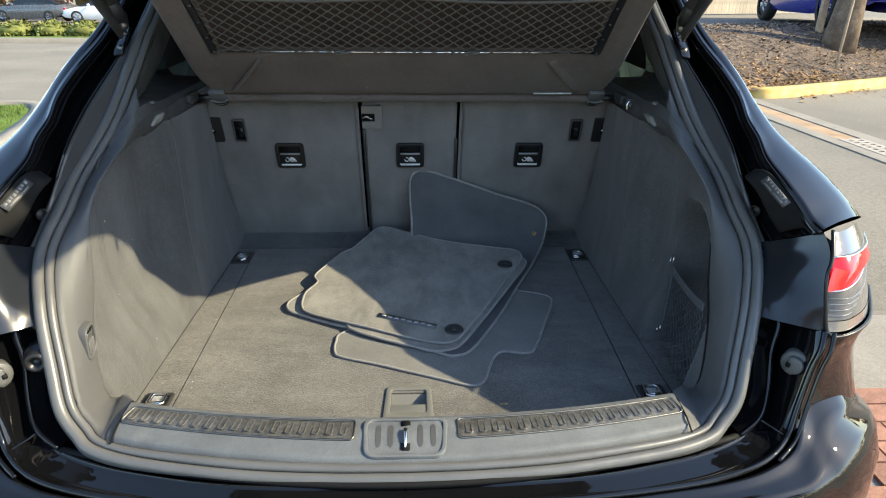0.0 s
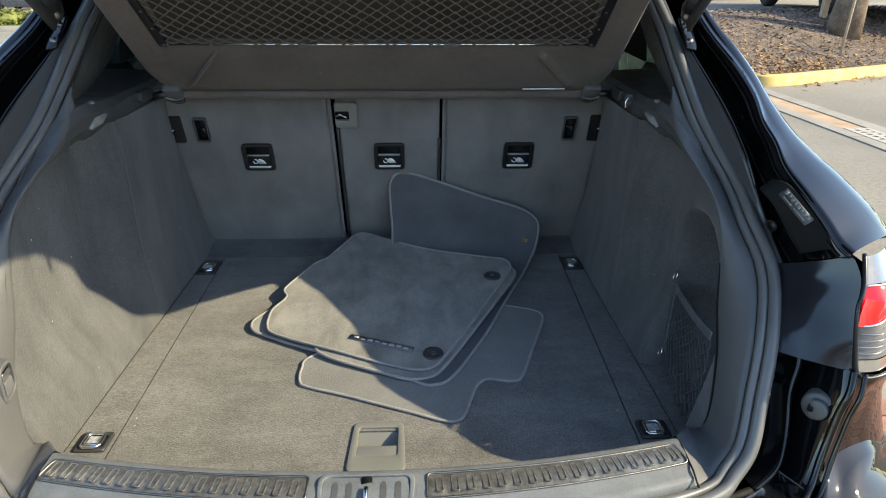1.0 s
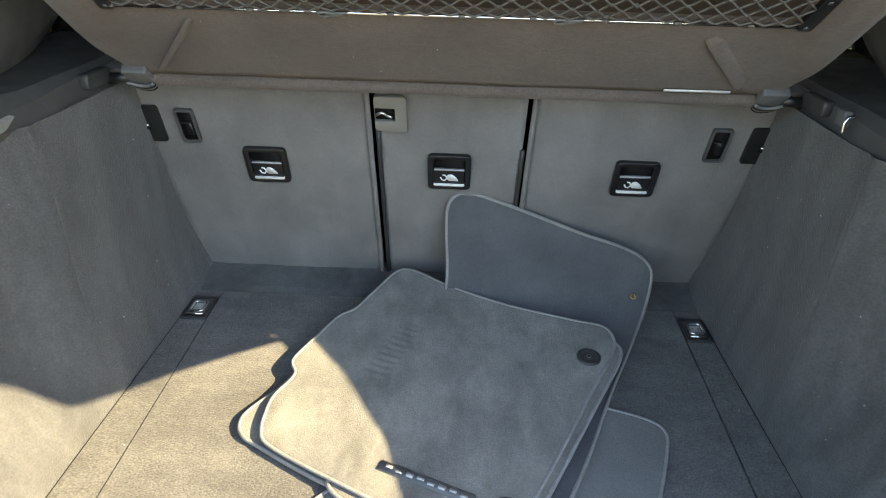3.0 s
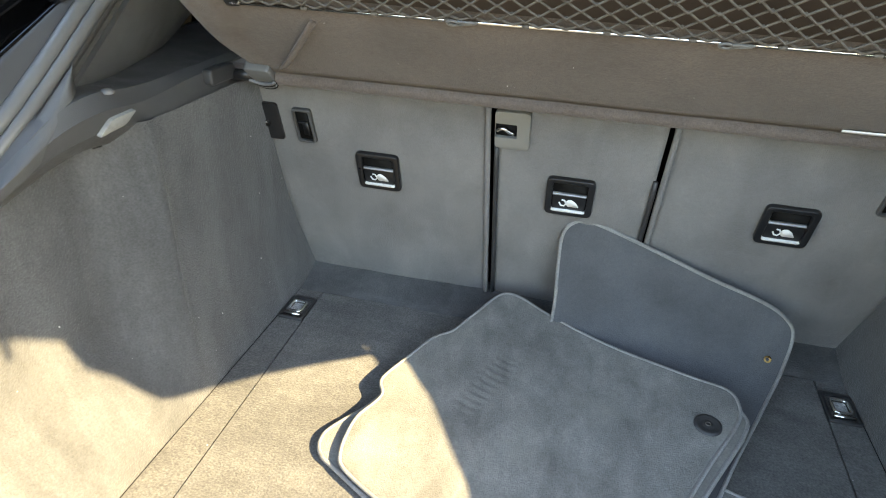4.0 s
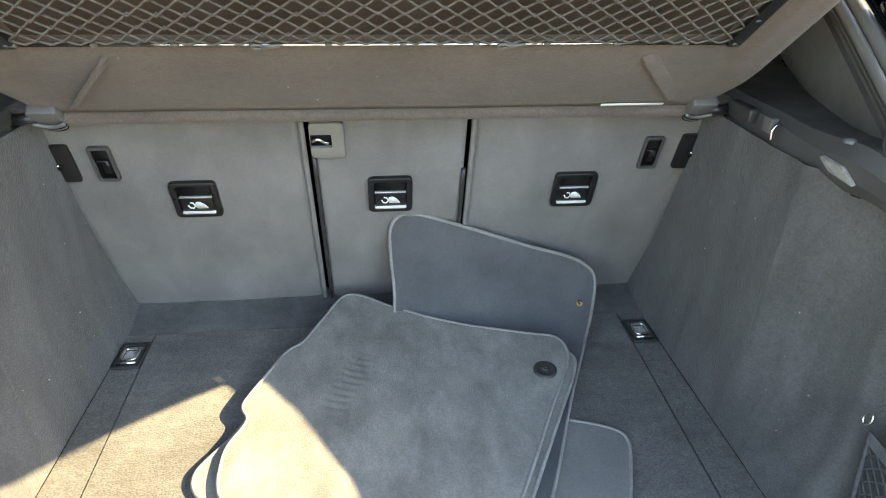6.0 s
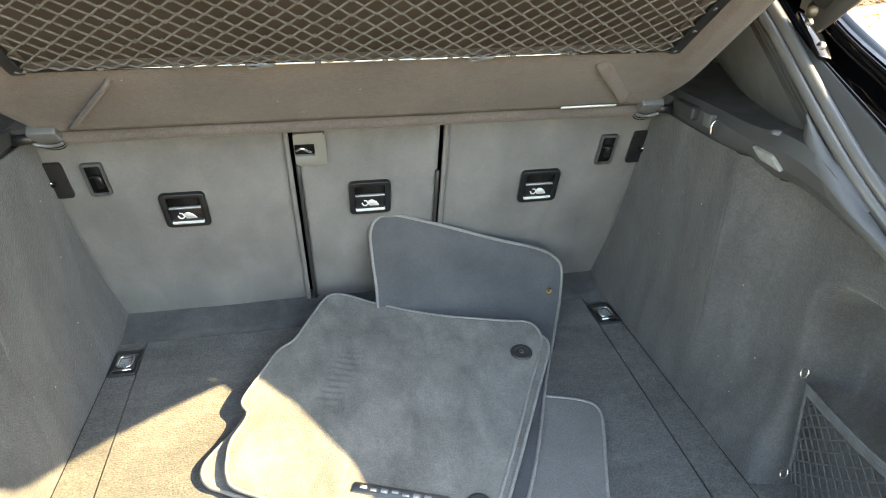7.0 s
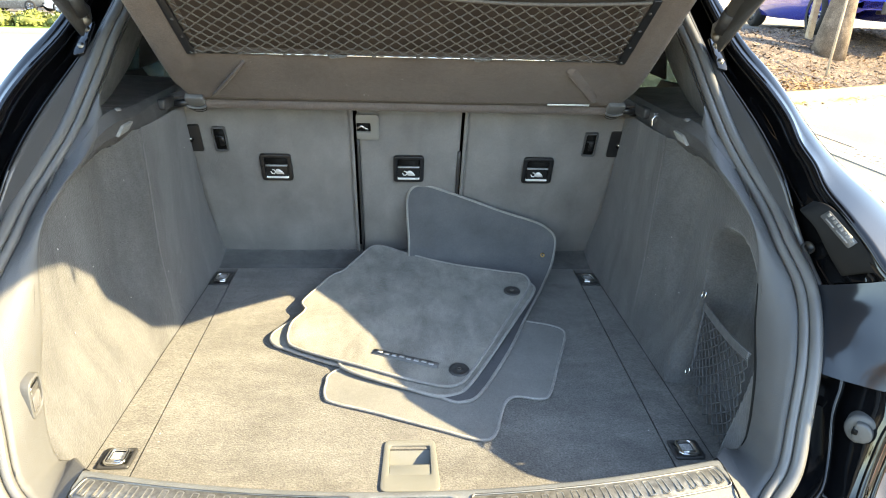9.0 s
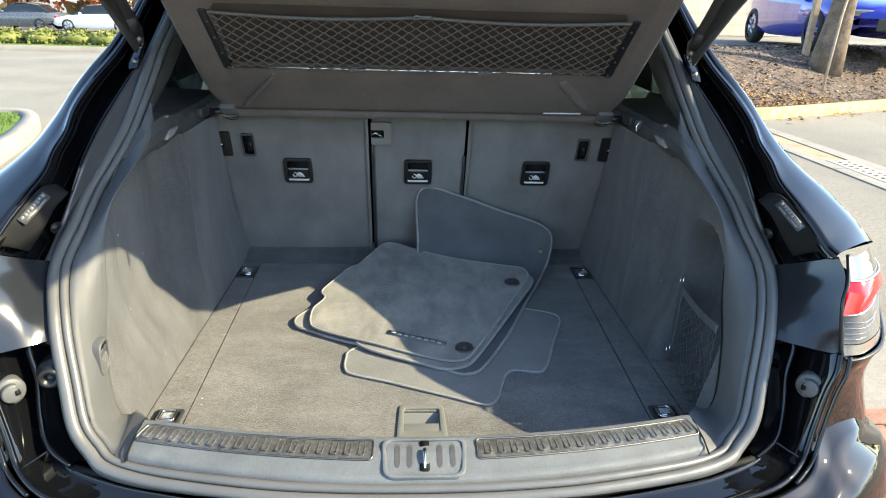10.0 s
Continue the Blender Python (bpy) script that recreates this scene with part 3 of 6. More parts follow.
def sill_out(x):
    return 0.822 + 0.30 * x * x


def on_sill(u, v, d):
    """u across the car, v from the scuff plate's middle line towards the seats."""
    y = 0.878 + 0.26 * u * u + v
    a, b = sill_out(u), sill_in(u)
    t = (y - a) / (b - a)
    return (u, y, 0.780 + 0.0125 * smooth01(t * 1.6) + d)


rows = []
for x in np.linspace(-0.4565, 0.4565, 70):
    a, b = sill_out(x), sill_in(x)
    rows.append([(x, a, 0.768), (x, a + 0.003, 0.777), *[on_sill(x, a + (b - a) * t - 0.878 - 0.26 * x * x, 0) for t in np.linspace(0.08, 0.93, 12)],
                 (x, b, 0.789), (x, b + 0.006, 0.780), (x, b + 0.02, 0.70), (x, b + 0.03, 0.66)])
part("sill_trim", sheet(rows), SILL_PLASTIC, car, "dusty grey plastic loading sill")
for s in (-1, 1):
    part("trim_joint", tube([(s * 0.457, a, b) for a, b in ((0.876, 0.777), (0.90, 0.787), (0.94, 0.792), (0.965, 0.790), (0.972, 0.78))], 0.0015, sides=6), HOLE, car)
    edge = rounded([(s * 0.081, -0.021), (s * 0.456, -0.019), (s * 0.444, 0.016), (s * 0.081, 0.020)], 0.008)
    fine = []
    for i in range(len(edge)):
        a, b = Vector(edge[i - 1]), Vector(edge[i])
        for k in range(max(int((b - a).length / 0.02), 1)):
            fine.append(tuple(a.lerp(b, k / max(int((b - a).length / 0.02), 1))))
    rim = part("scuff_plate", tube([on_sill(u, v, 0.0012) for u, v in fine], 0.0016, sides=6, closed=True), STEEL, car, "scratched ribbed steel scuff plate")
    rows = [[on_sill(s * u, v, 0.0012) for v in (-0.019, -0.008, 0.004, 0.0165)] for u in np.linspace(0.083, 0.448, 40)]
    part("plate", sheet(rows), SCUFF, rim)
    bm = frame_ring(rounded(rect(-0.0052, -0.0145, 0.0052, 0.0130), 0.003, 3), rounded(rect(-0.0037, -0.0130, 0.0037, 0.0115), 0.002, 3), lambda u, v, d: (u, v, d), -0.0006, 0.0006)
    rib_mesh = None
    for k in range(17):
        u = s * (0.098 + k * 0.0212)
        if rib_mesh is None:
            ob = part("rib", bm, RIB_GLINT, rim, smooth=False)
            rib_mesh = ob.data
        else:
            ob = hang(new("rib", rib_mesh), rim)
        ob.location, ob.rotation_euler = on_sill(u, 0, 0.0012), (0, 0, math.atan(0.52 * u))
lock = part("lock_plate", frame_ring(rounded([(-0.064, -0.052), (0.060, -0.052), (0.066, 0.022), (-0.068, 0.022)], 0.018), rounded([(-0.058, -0.046), (0.054, -0.046), (0.059, 0.017), (-0.061, 0.017)], 0.014), on_sill, -0.004, 0.004),
            SILL_PLASTIC, car, "grey lock plate with a chrome striker in the sill", bevel=0.001)
rows = [[on_sill(u, v, 0.0016) for u in np.linspace(-0.0595, 0.0565, 20)] for v in np.linspace(-0.045, 0.016, 12)]
part("floor", sheet(rows), SILL_PLASTIC, lock)
part("slot", slab(rounded(rect(-0.0085, -0.040, 0.0065, 0.0165), 0.004), on_sill, -0.004, 0.0032), HOLE, lock)
# flat darker ovals: the shade of shallow grooves put into colour
for u in (-0.043, -0.024, 0.022, 0.042):
    rows = [[on_sill(u + w * 0.0042 * math.sqrt(max(1 - ((v + 0.013) / 0.0212) ** 6, 0)), v, 0.0021) for w in (-1, -0.4, 0.4, 1)] for v in np.linspace(-0.034, 0.008, 14)]
    part("groove", sheet(rows), LEDGE_PLASTIC, lock)
part("striker", tube(flow([on_sill(-0.001, -0.036, 0.003), on_sill(-0.001, -0.028, 0.006), on_sill(-0.001, -0.014, 0.007), on_sill(-0.001, -0.006, 0.004)], 4), lambda t: 0.0016 + 0.0026 * t, sides=8), CHROME, lock, "chrome striker")


# ---- rear seat backs, seen from behind ----
SEAT_UP, SEAT_OUT = Vector((0, -0.3134, 0.9496)), Vector((0, -0.9496, -0.3134))


def on_seat(u, h, d):
    return tuple(Vector((u, 1.923, 0.70)) + SEAT_UP * h + SEAT_OUT * d)


def seat_release(parent, u, h):
    def at(a, b, d):
        return on_seat(u + a, h + b, d + 0.0075)
    o, i = rounded(rect(-0.0395, -0.039, 0.0395, 0.039), 0.010), rounded(rect(-0.029, -0.031, 0.029, 0.031), 0.006)
    part("release_bezel", frame_ring(o, i, at, -0.004, 0.006), SATIN, parent, "glossy black seat release bezel", bevel=0.0015)
    part("release_well", slab(i, at, -0.006, -0.002), HOLE, parent)
    part("release_lever", slab(rounded(rect(-0.028, -0.027, 0.028, 0.004), 0.003), at, -0.002, 0.003), SATIN, parent, "black release lever", bevel=0.001)
    part("lever_edge", slab(rounded(rect(-0.028, 0.004, 0.028, 0.0065), 0.001), at, -0.002, 0.0042), SILVER, parent)
    part("lower_edge", slab(rounded(rect(-0.029, -0.0315, 0.029, -0.028), 0.001), at, -0.002, 0.0056), WHITE, parent)
    sign = rounded([(-0.002, -0.020), (0.018, -0.020), (0.012, -0.010), (0.004, -0.004), (-0.003, -0.006), (-0.005, -0.012)], 0.003)
    bm = slab(sign, at, 0.003, 0.0036)
    tube([at(a, b, 0.0035) for a, b in ((-0.016, -0.012), (-0.013, -0.018), (-0.008, -0.019), (-0.004, -0.014), (-0.007, -0.007), (-0.012, -0.006))], 0.0014, bm, sides=6)
    part("anchor_symbol", bm, WHITE, parent, "white child seat symbol")


def belt_slot(parent, u, h, s):
    def at(a, b, d):
        return on_seat(u + a, h + b, d + 0.0075)
    o, i = rounded(rect(-0.0175, -0.0345, 0.0175, 0.0345), 0.006), rounded(rect(-0.0128, -0.0295, 0.0128, 0.0295), 0.004)
    part("belt_slot", frame_ring(o, i, at, -0.004, 0.0045), LEDGE_PLASTIC, parent, "grey framed slot", bevel=0.0015)
    part("slot_well", slab(i, at, -0.006, -0.001), HOLE, parent)
    part("slot_latch", slab(rounded(rect(-0.002, -0.018, 0.009, 0.006), 0.002), at, -0.001, 0.003), SATIN, parent)
    part("slot_bar", slab(rounded(rect(-0.009, 0.006, 0.009, 0.0085), 0.001), at, -0.001, 0.0035), SATIN, parent)


def seat_panel(name_label, lo, hi, lo_top, hi_top, top=0.474):
    rows = []
    for k in range(26):
        h = 0.0 + top * k / 25
        a, b = lo + (lo_top - lo) * h / top, hi + (hi_top - hi) * h / top
        rows.append([on_seat(a + (b - a) * j / 30, h, 0.004 * (1 - (2 * j / 30 - 1) ** 6) * min(1, 8 * (1 - k / 25 + 0.02)) + 0.002 * noise.noise((j * 0.2, k * 0.25, lo * 9)))
                     for j in range(31)])
    return part("seat_back", sheet(rows), SEAT_FELT, car, name_label, solid=0.04, front=SEAT_OUT)


left_seat = seat_panel("charcoal felt back of the wider folding rear seat", -0.532, -0.1405, -0.552, -0.1425)
mid_seat = seat_panel("charcoal felt back of the narrow middle seat", -0.1255, 0.1285, -0.1275, 0.1285)
right_seat = seat_panel("charcoal felt back of the folding rear seat", 0.1385, 0.532, 0.1395, 0.552)
for seat, u in ((left_seat, -0.338), (mid_seat, -0.001), (right_seat, 0.3365)):
    seat_release(seat, u, 0.309)
belt_slot(left_seat, -0.4645, 0.389, -1)
belt_slot(right_seat, 0.4605, 0.389, 1)
for seat, s in ((left_seat, -1), (right_seat, 1)):
    def at(a, b, d, s=s):
        return on_seat(s * (0.528 + a), 0.389 + b, d + 0.005)
    part("seat_catch", slab(rounded(rect(-0.018, -0.037, 0.026, 0.037), 0.006), at, -0.004, 0.003), SATIN, seat, "black seat catch plate", bevel=0.001)
    part("catch_bolt", tube([at(0.006, -0.002, 0.001), at(0.006, -0.002, 0.008)], 0.006), HOLE, seat)
    part("catch_pin", tube([at(0.004, 0.001, 0.006), at(0.012, 0.001, 0.006)], 0.0028), CHROME, seat)
# piping and hinge strips along the seat gaps
part("edge_piping", tube([on_seat(-0.142, h, 0.005) for h in np.linspace(0.0, 0.474, 12)], 0.0045), SEAT_FELT, left_seat)
part("edge_piping", tube([on_seat(0.140, h, 0.005) for h in np.linspace(0.0, 0.474, 12)], 0.0045), SEAT_FELT, right_seat)
part("edge_strip", tube([on_seat(-0.1275, h, 0.004) for h in np.linspace(0.0, 0.392, 12)], 0.0042), DARK_PLASTIC, mid_seat)
part("edge_strip", tube([on_seat(0.1285, h, 0.004) for h in np.linspace(0.0, 0.36, 12)], 0.0042), DARK_PLASTIC, mid_seat)


def on_lock(a, b, d):
    return on_seat(-0.103 + a, 0.431 + b, d + 0.007)


o = rounded(rect(-0.027, -0.034, 0.028, 0.034), 0.007)
part("lock_cover", frame_ring(o, rounded(rect(-0.0265, -0.014, 0.008, 0.012), 0.003), on_lock, -0.003, 0.006), LOCK_GREY, mid_seat, "beige grey seat lock cover", bevel=0.0015)
part("lock_well", slab(rect(-0.0265, -0.015, 0.009, 0.013), on_lock, -0.004, -0.001), HOLE, mid_seat)
part("lock_hook", tube(flow([on_lock(-0.024, -0.004, 0.002), on_lock(-0.014, 0.003, 0.005), on_lock(-0.006, -0.003, 0.004), on_lock(0.002, -0.008, 0.002)], 4), 0.003), CHROME, mid_seat)
part("seat_foam", box((-0.60, 1.99, 0.66), (0.60, 2.12, 1.13)), HOLE, car, smooth=False)

# ---- luggage cover, swung up ----
cover = thing("luggage_cover", (0, 1.70, 1.175), "dark brown felt luggage cover swung up, net on its underside", "luggage cover")
C_UP, C_OUT = Vector((0, -0.753, 0.658)), Vector((0, -0.658, -0.753))


def on_cover(u, l, d):
    return tuple(Vector((u, 1.70, 1.175)) + C_UP * l + C_OUT * d)


def cover_half(l):
    return 0.497 + 0.014 * smooth01(l / 0.1) if l < 0.86 else 0.511 - 0.10 * ((l - 0.86) / 0.12) ** 2


rows = []
for k in range(64):
    l = 0.008 + 0.97 * k / 63
    h = cover_half(l)
    row = []
    for j in range(91):
        u = -h + 2 * h * j / 90
        e = h - abs(u)
        raised = 0.010 * (1 - smooth01((e - 0.055) / 0.016)) if l > 0.14 else 0.010 * (1 - smooth01((e - 0.03) / 0.03)) * smooth01(l / 0.14)
        low = -0.012 * smooth01((0.428 - abs(u)) / 0.012) * smooth01((l - 0.176) / 0.012) * (1 - smooth01((l - 0.37) / 0.02))
        pad = 0.005 * (1 - smooth01(((abs(u) - 0.425) ** 2 / 0.0005 + (l - 0.043) ** 2 / 0.00012) - 0.4))
        fall = 0.016 * smooth01((0.012 - e) / 0.012)
        row.append(on_cover(u, l, raised + low + pad - fall + 0.0015 * noise.noise((u * 5, l * 6, 3))))
    rows.append(row)
part("board", sheet(rows), SHELF_FELT, cover, solid=0.022, front=C_OUT)
part("front_strip", box((-0.565, 1.712, 1.166), (0.565, 2.06, 1.182)), SHELF_FELT, cover, smooth=False, bevel=0.005)
part("front_roll", tube([on_cover(u, -0.007, -0.001) for u in np.linspace(-0.488, 0.488, 30)], 0.0122, sides=12, flat=0.9), SHELF_FELT, cover, "padded front edge")
part("paper_tag", slab([(0.316, 0.016), (0.413, 0.016), (0.413, 0.022), (0.316, 0.021)], on_cover, 0.003, 0.0045), WHITE, cover, "thin white paper tag")
for s in (-1, 1):
    rail = part("net_rail", slab(rounded([(s * 0.424, 0.178), (s * 0.442, 0.178), (s * 0.446, 0.368), (s * 0.431, 0.368)], 0.004), on_cover, -0.006, 0.004), SATIN, cover, bevel=0.001)
    for l in (0.185, 0.235, 0.285, 0.335):
        part("rivet", disc(on_cover(s * (0.432 + 0.02 * (l - 0.18)), l, 0.003), C_OUT, 0.003, 0.002, sides=10), LEDGE_PLASTIC, rail)
    part("crease", tube([on_cover(s * (0.430 - 0.75 * (l - 0.03)), l, 0.0008 if 0.035 < l < 0.15 else -0.003) for l in np.linspace(0.03, 0.155, 12)], 0.013, sides=10, flat=0.30), SHELF_FELT, cover)
    # pivots of the cover
    shell = part("pivot", slab(rounded([(s * 0.478 - 0.020, 0.028), (s * 0.478 - 0.020, 0.0), (s * 0.478 - 0.012, -0.007), (s * 0.478 + 0.012, -0.007), (s * 0.478 + 0.020, 0.0), (s * 0.478 + 0.020, 0.028)], 0.005), on_cover, -0.004, 0.011), PIVOT_GREY, cover, "pale grey ribbed plastic pivot cup", bevel=0.002)
    for k in range(4):
        arc = [on_cover(s * 0.478 + u * (1 - 0.07 * k), 0.002 - 0.0055 * k - 0.010 * (1 - (u / 0.021) ** 2), 0.014 - 0.001 * k) for u in np.linspace(-0.021, 0.021, 12)]
        part("pivot_rib", tube(arc, 0.003, sides=6), HOLE if k % 2 else PIVOT_GREY, shell)
    part("pivot_pin", tube([on_cover(s * 0.495, 0.004, 0.006), on_cover(s * 0.534, -0.006, 0.004)], 0.008), SATIN, shell)

# the diamond net and its rod
bm = bmesh.new()
COLS, ROWS_N = 58, 13
for r in range(ROWS_N + 1):
    pts = []
    for c in range(COLS + 1):
        u = -0.426 + 0.852 * c / COLS
        up = (c + r) % 2 == 0
        l = 0.185 + 0.176 * (r + (0.5 if up else -0.5)) / ROWS_N
        sag = 0.012 * math.sin(math.pi * abs(u) / 0.426) * r / ROWS_N
        l = min(max(l, 0.185), 0.361) - sag + 0.0016 * noise.noise((u * 30, r, 2))
        pts.append(on_cover(u, l, 0.0005 + 0.0015 * ((c + r) % 2) + 0.002 * noise.noise((u * 12, r * 0.7, 5))))
    tube(pts, 0.0017, bm, sides=5)
part("net_backing", sheet([[on_cover(u, l, -0.0085) for u in np.linspace(-0.424, 0.424, 30)] for l in np.linspace(0.188, 0.374, 8)]), NET_BACK, cover, "dark cloth behind the net")
net = part("net", bm, NET, cover, "brown elastic diamond mesh net")
top = [on_cover(u, 0.362 - 0.012 * math.sin(math.pi * abs(u) / 0.426), 0.003) for u in np.linspace(-0.428, 0.428, 40)]
part("hem", tube(top, 0.0034, sides=6), NET, net)
part("rod", tube([on_cover(-0.426, 0.184, 0.002), on_cover(0.426, 0.184, 0.002)], 0.0021, sides=8), CHROME, net, "bright steel rod")
for c in range(0, COLS + 1, 6):
    u = -0.426 + 0.852 * c / COLS
    part("rod_loop", tube([on_cover(u - 0.004, 0.184, 0.002), on_cover(u + 0.004, 0.184, 0.002)], 0.0028, sides=6), NET, net)
for u, l in ((-0.146, 0.183), (0.146, 0.183), (-0.003, 0.364)):
    bm = tube([on_cover(u - 0.010 + 0.0065 * math.cos(a), l + 0.001 + 0.0042 * math.sin(a), 0.005) for a in np.linspace(0, 2 * math.pi, 14)[:-1]], 0.0017, sides=6, closed=True)
    tube([on_cover(u - 0.004, l + 0.003, 0.005), on_cover(u + 0.018, l + 0.003, 0.004)], 0.0017, bm, sides=6)
    tube([on_cover(u - 0.006, l - 0.002, 0.005), on_cover(u + 0.016, l + 0.001, 0.004)], 0.0017, bm, sides=6)
    part("net_clip", bm, PIVOT_GREY, net, "grey plastic net clip")

# ---- net over the side pocket ----
side_net = thing("side_cargo_net", (0.58, 1.22, 0.70), "dark elastic net stretched over the side pocket", "cargo net")
TOPLINE = flow([(0.581, 1.303, 0.872), (0.574, 1.255, 0.874), (0.566, 1.20, 0.878), (0.558, 1.145, 0.885), (0.550, 1.086, 0.896)], 6)
BOTTOM = flow([(0.556, 1.262, 0.742), (0.546, 1.21, 0.722), (0.540, 1.14, 0.710), (0.533, 1.060, 0.712)], 8)
NX, NZ = 9, 8


def on_net(a, b):
    i, j = a * (len(TOPLINE) - 1), a * (len(BOTTOM) - 1)
    t = TOPLINE[min(int(i), len(TOPLINE) - 2)].lerp(TOPLINE[min(int(i), len(TOPLINE) - 2) + 1], i - min(int(i), len(TOPLINE) - 2))
    u = BOTTOM[min(int(j), len(BOTTOM) - 2)].lerp(BOTTOM[min(int(j), len(BOTTOM) - 2) + 1], j - min(int(j), len(BOTTOM) - 2))
    return u.lerp(t, b) + Vector((0.006 * math.sin(math.pi * a) * math.sin(math.pi * b), 0, 0))


bm = bmesh.new()
for c in range(-NZ, NX + 1):
    for way in (1, -1):
        pts = []
        for k in range(NZ + 1):
            a = (c + k if way > 0 else c + NZ - k) / NX
            if 0 <= a <= 1:
                pts.append(on_net(a, k / NZ))
        if len(pts) > 1:
            tube(pts, 0.0012, bm, sides=5)
part("mesh", bm, DARK_NET, side_net)
bm = bmesh.new()
for k in range(5):
    tube([p + Vector((-0.003, 0, -0.0034 * k)) for p in TOPLINE], 0.0019, bm, sides=6)
part("hem", bm, surface("elastic_hem", (0.11, 0.115, 0.12), 0.7, scale=60), side_net, "ribbed elastic hem")
part("side_cord", tube(flow([(0.580, 1.303, 0.872), (0.572, 1.290, 0.83), (0.562, 1.272, 0.78), (0.556, 1.262, 0.742)], 5), 0.003), DARK_NET, side_net)
for p in ((0.581, 1.312, 0.886), (0.554, 1.264, 0.742)):
    c = Vector(p)
    part("hook", tube([c + Vector((-0.004 + 0.002 * math.sin(a), 0.006 * math.cos(a), 0.009 * math.sin(a))) for a in np.linspace(0, 2 * math.pi, 15)[:-1]], 0.0016, sides=6, closed=True), CHROME, side_net, "steel ring hook")


# ---- rear body: gutters, quarter panels, lamps, bumper ----
# right half, by stations down the pillar: seal edge, flange edge, panel edge, outer shoulder line
STATION_LINES = [
    ((0.564, 1.82, 1.530), (0.575, 1.82, 1.520), (0.605, 1.79, 1.540), (0.622, 1.80, 1.546)),
    ((0.575, 1.69, 1.438), (0.588, 1.69, 1.430), (0.620, 1.66, 1.440), (0.638, 1.67, 1.450)),
    ((0.590, 1.530, 1.320), (0.602, 1.535, 1.318), (0.636, 1.51, 1.336), (0.655, 1.52, 1.352)),
    ((0.591, 1.470, 1.274), (0.604, 1.462, 1.284), (0.650, 1.385, 1.275), (0.672, 1.43, 1.302)),
    ((0.590, 1.404, 1.226), (0.608, 1.383, 1.246), (0.652, 1.304, 1.236), (0.684, 1.372, 1.266)),
    ((0.592, 1.345, 1.183), (0.610, 1.318, 1.215), (0.641, 1.237, 1.204), (0.688, 1.305, 1.228)),
    ((0.600, 1.288, 1.141), (0.612, 1.264, 1.184), (0.637, 1.182, 1.182), (0.694, 1.238, 1.194)),
    ((0.610, 1.240, 1.107), (0.615, 1.214, 1.148), (0.634, 1.137, 1.155), (0.711, 1.192, 1.167)),
    ((0.619, 1.203, 1.080), (0.624, 1.188, 1.108), (0.641, 1.085, 1.130), (0.735, 1.152, 1.142)),
    ((0.626, 1.155, 1.049), (0.636, 1.150, 1.058), (0.653, 1.045, 1.103), (0.758, 1.118, 1.115)),
    ((0.627, 1.12, 1.025), (0.636, 1.115, 1.034), (0.661, 1.015, 1.080), (0.772, 1.095, 1.095)),
    ((0.627, 1.10, 1.010), (0.638, 1.090, 1.016), (0.667, 0.995, 1.072), (0.792, 1.077, 1.068)),
]
DEEP = (0.9, 1, 1, 1, 1, 1, 0.95, 0.8, 0.45, 0.2, 0.08, 0)


def gutter_row(k):
    """From the flange edge down into the drain channel and up its outer wall to the panel edge, with two pressed ridges."""
    _, a, c, _ = (Vector(p) for p in STATION_LINES[k])
    w = DEEP[k]
    deep = a + Vector((0.010, 0.060 * w, -0.052 * w))
    wall = deep + Vector((0.020 * w + 0.004, 0.0, 0.004))
    rows = [a, a + Vector((0.004, 0.004 * w, -0.006 * w)), a.lerp(deep, 0.6), deep, deep.lerp(wall, 0.5) + Vector((0, 0.004 * w, -0.004 * w)), wall]
    for t, out in ((0.18, 0.0), (0.34, 0.003), (0.38, -0.007), (0.46, -0.008), (0.50, 0.001), (0.66, 0.004), (0.80, 0.002), (0.84, -0.005), (0.92, -0.006), (1.0, 0.0)):
        rows.append(wall.lerp(c, t) + Vector((out + 0.010 * math.sin(math.pi * t) * w, 0, 0)))
    return rows


def shoulder_row(k):
    """From the panel edge over the shoulder and down the flank."""
    c, d = Vector(STATION_LINES[k][2]), Vector(STATION_LINES[k][3])
    q = k / 11
    crown = Vector((0, -0.003, 0.002 + 0.008 * q))
    return [c, c + Vector((0.003, -0.001, 0.005)), c.lerp(d, 0.10) + crown * 0.7, c.lerp(d, 0.35) + crown, c.lerp(d, 0.7) + crown, c.lerp(d, 0.93) + crown * 0.45, d, d + Vector((0.008, 0.018, -0.010)),
            d + Vector((0.035, 0.10, -0.055)), d + Vector((0.09, 0.27, -0.16)), Vector((0.93, d.y + 0.46, 0.90))]


def loft(rows, s, across=1, along=4):
    """A skin through stations, smoothed along them."""
    lines = [flow([r[i] for r in rows], along) for i in range(len(rows[0]))]
    out = [[ln[k] for ln in lines] for k in range(len(lines[0]))]
    return sheet([mirror(flow(r, across) if across > 1 else r, s) for r in out])


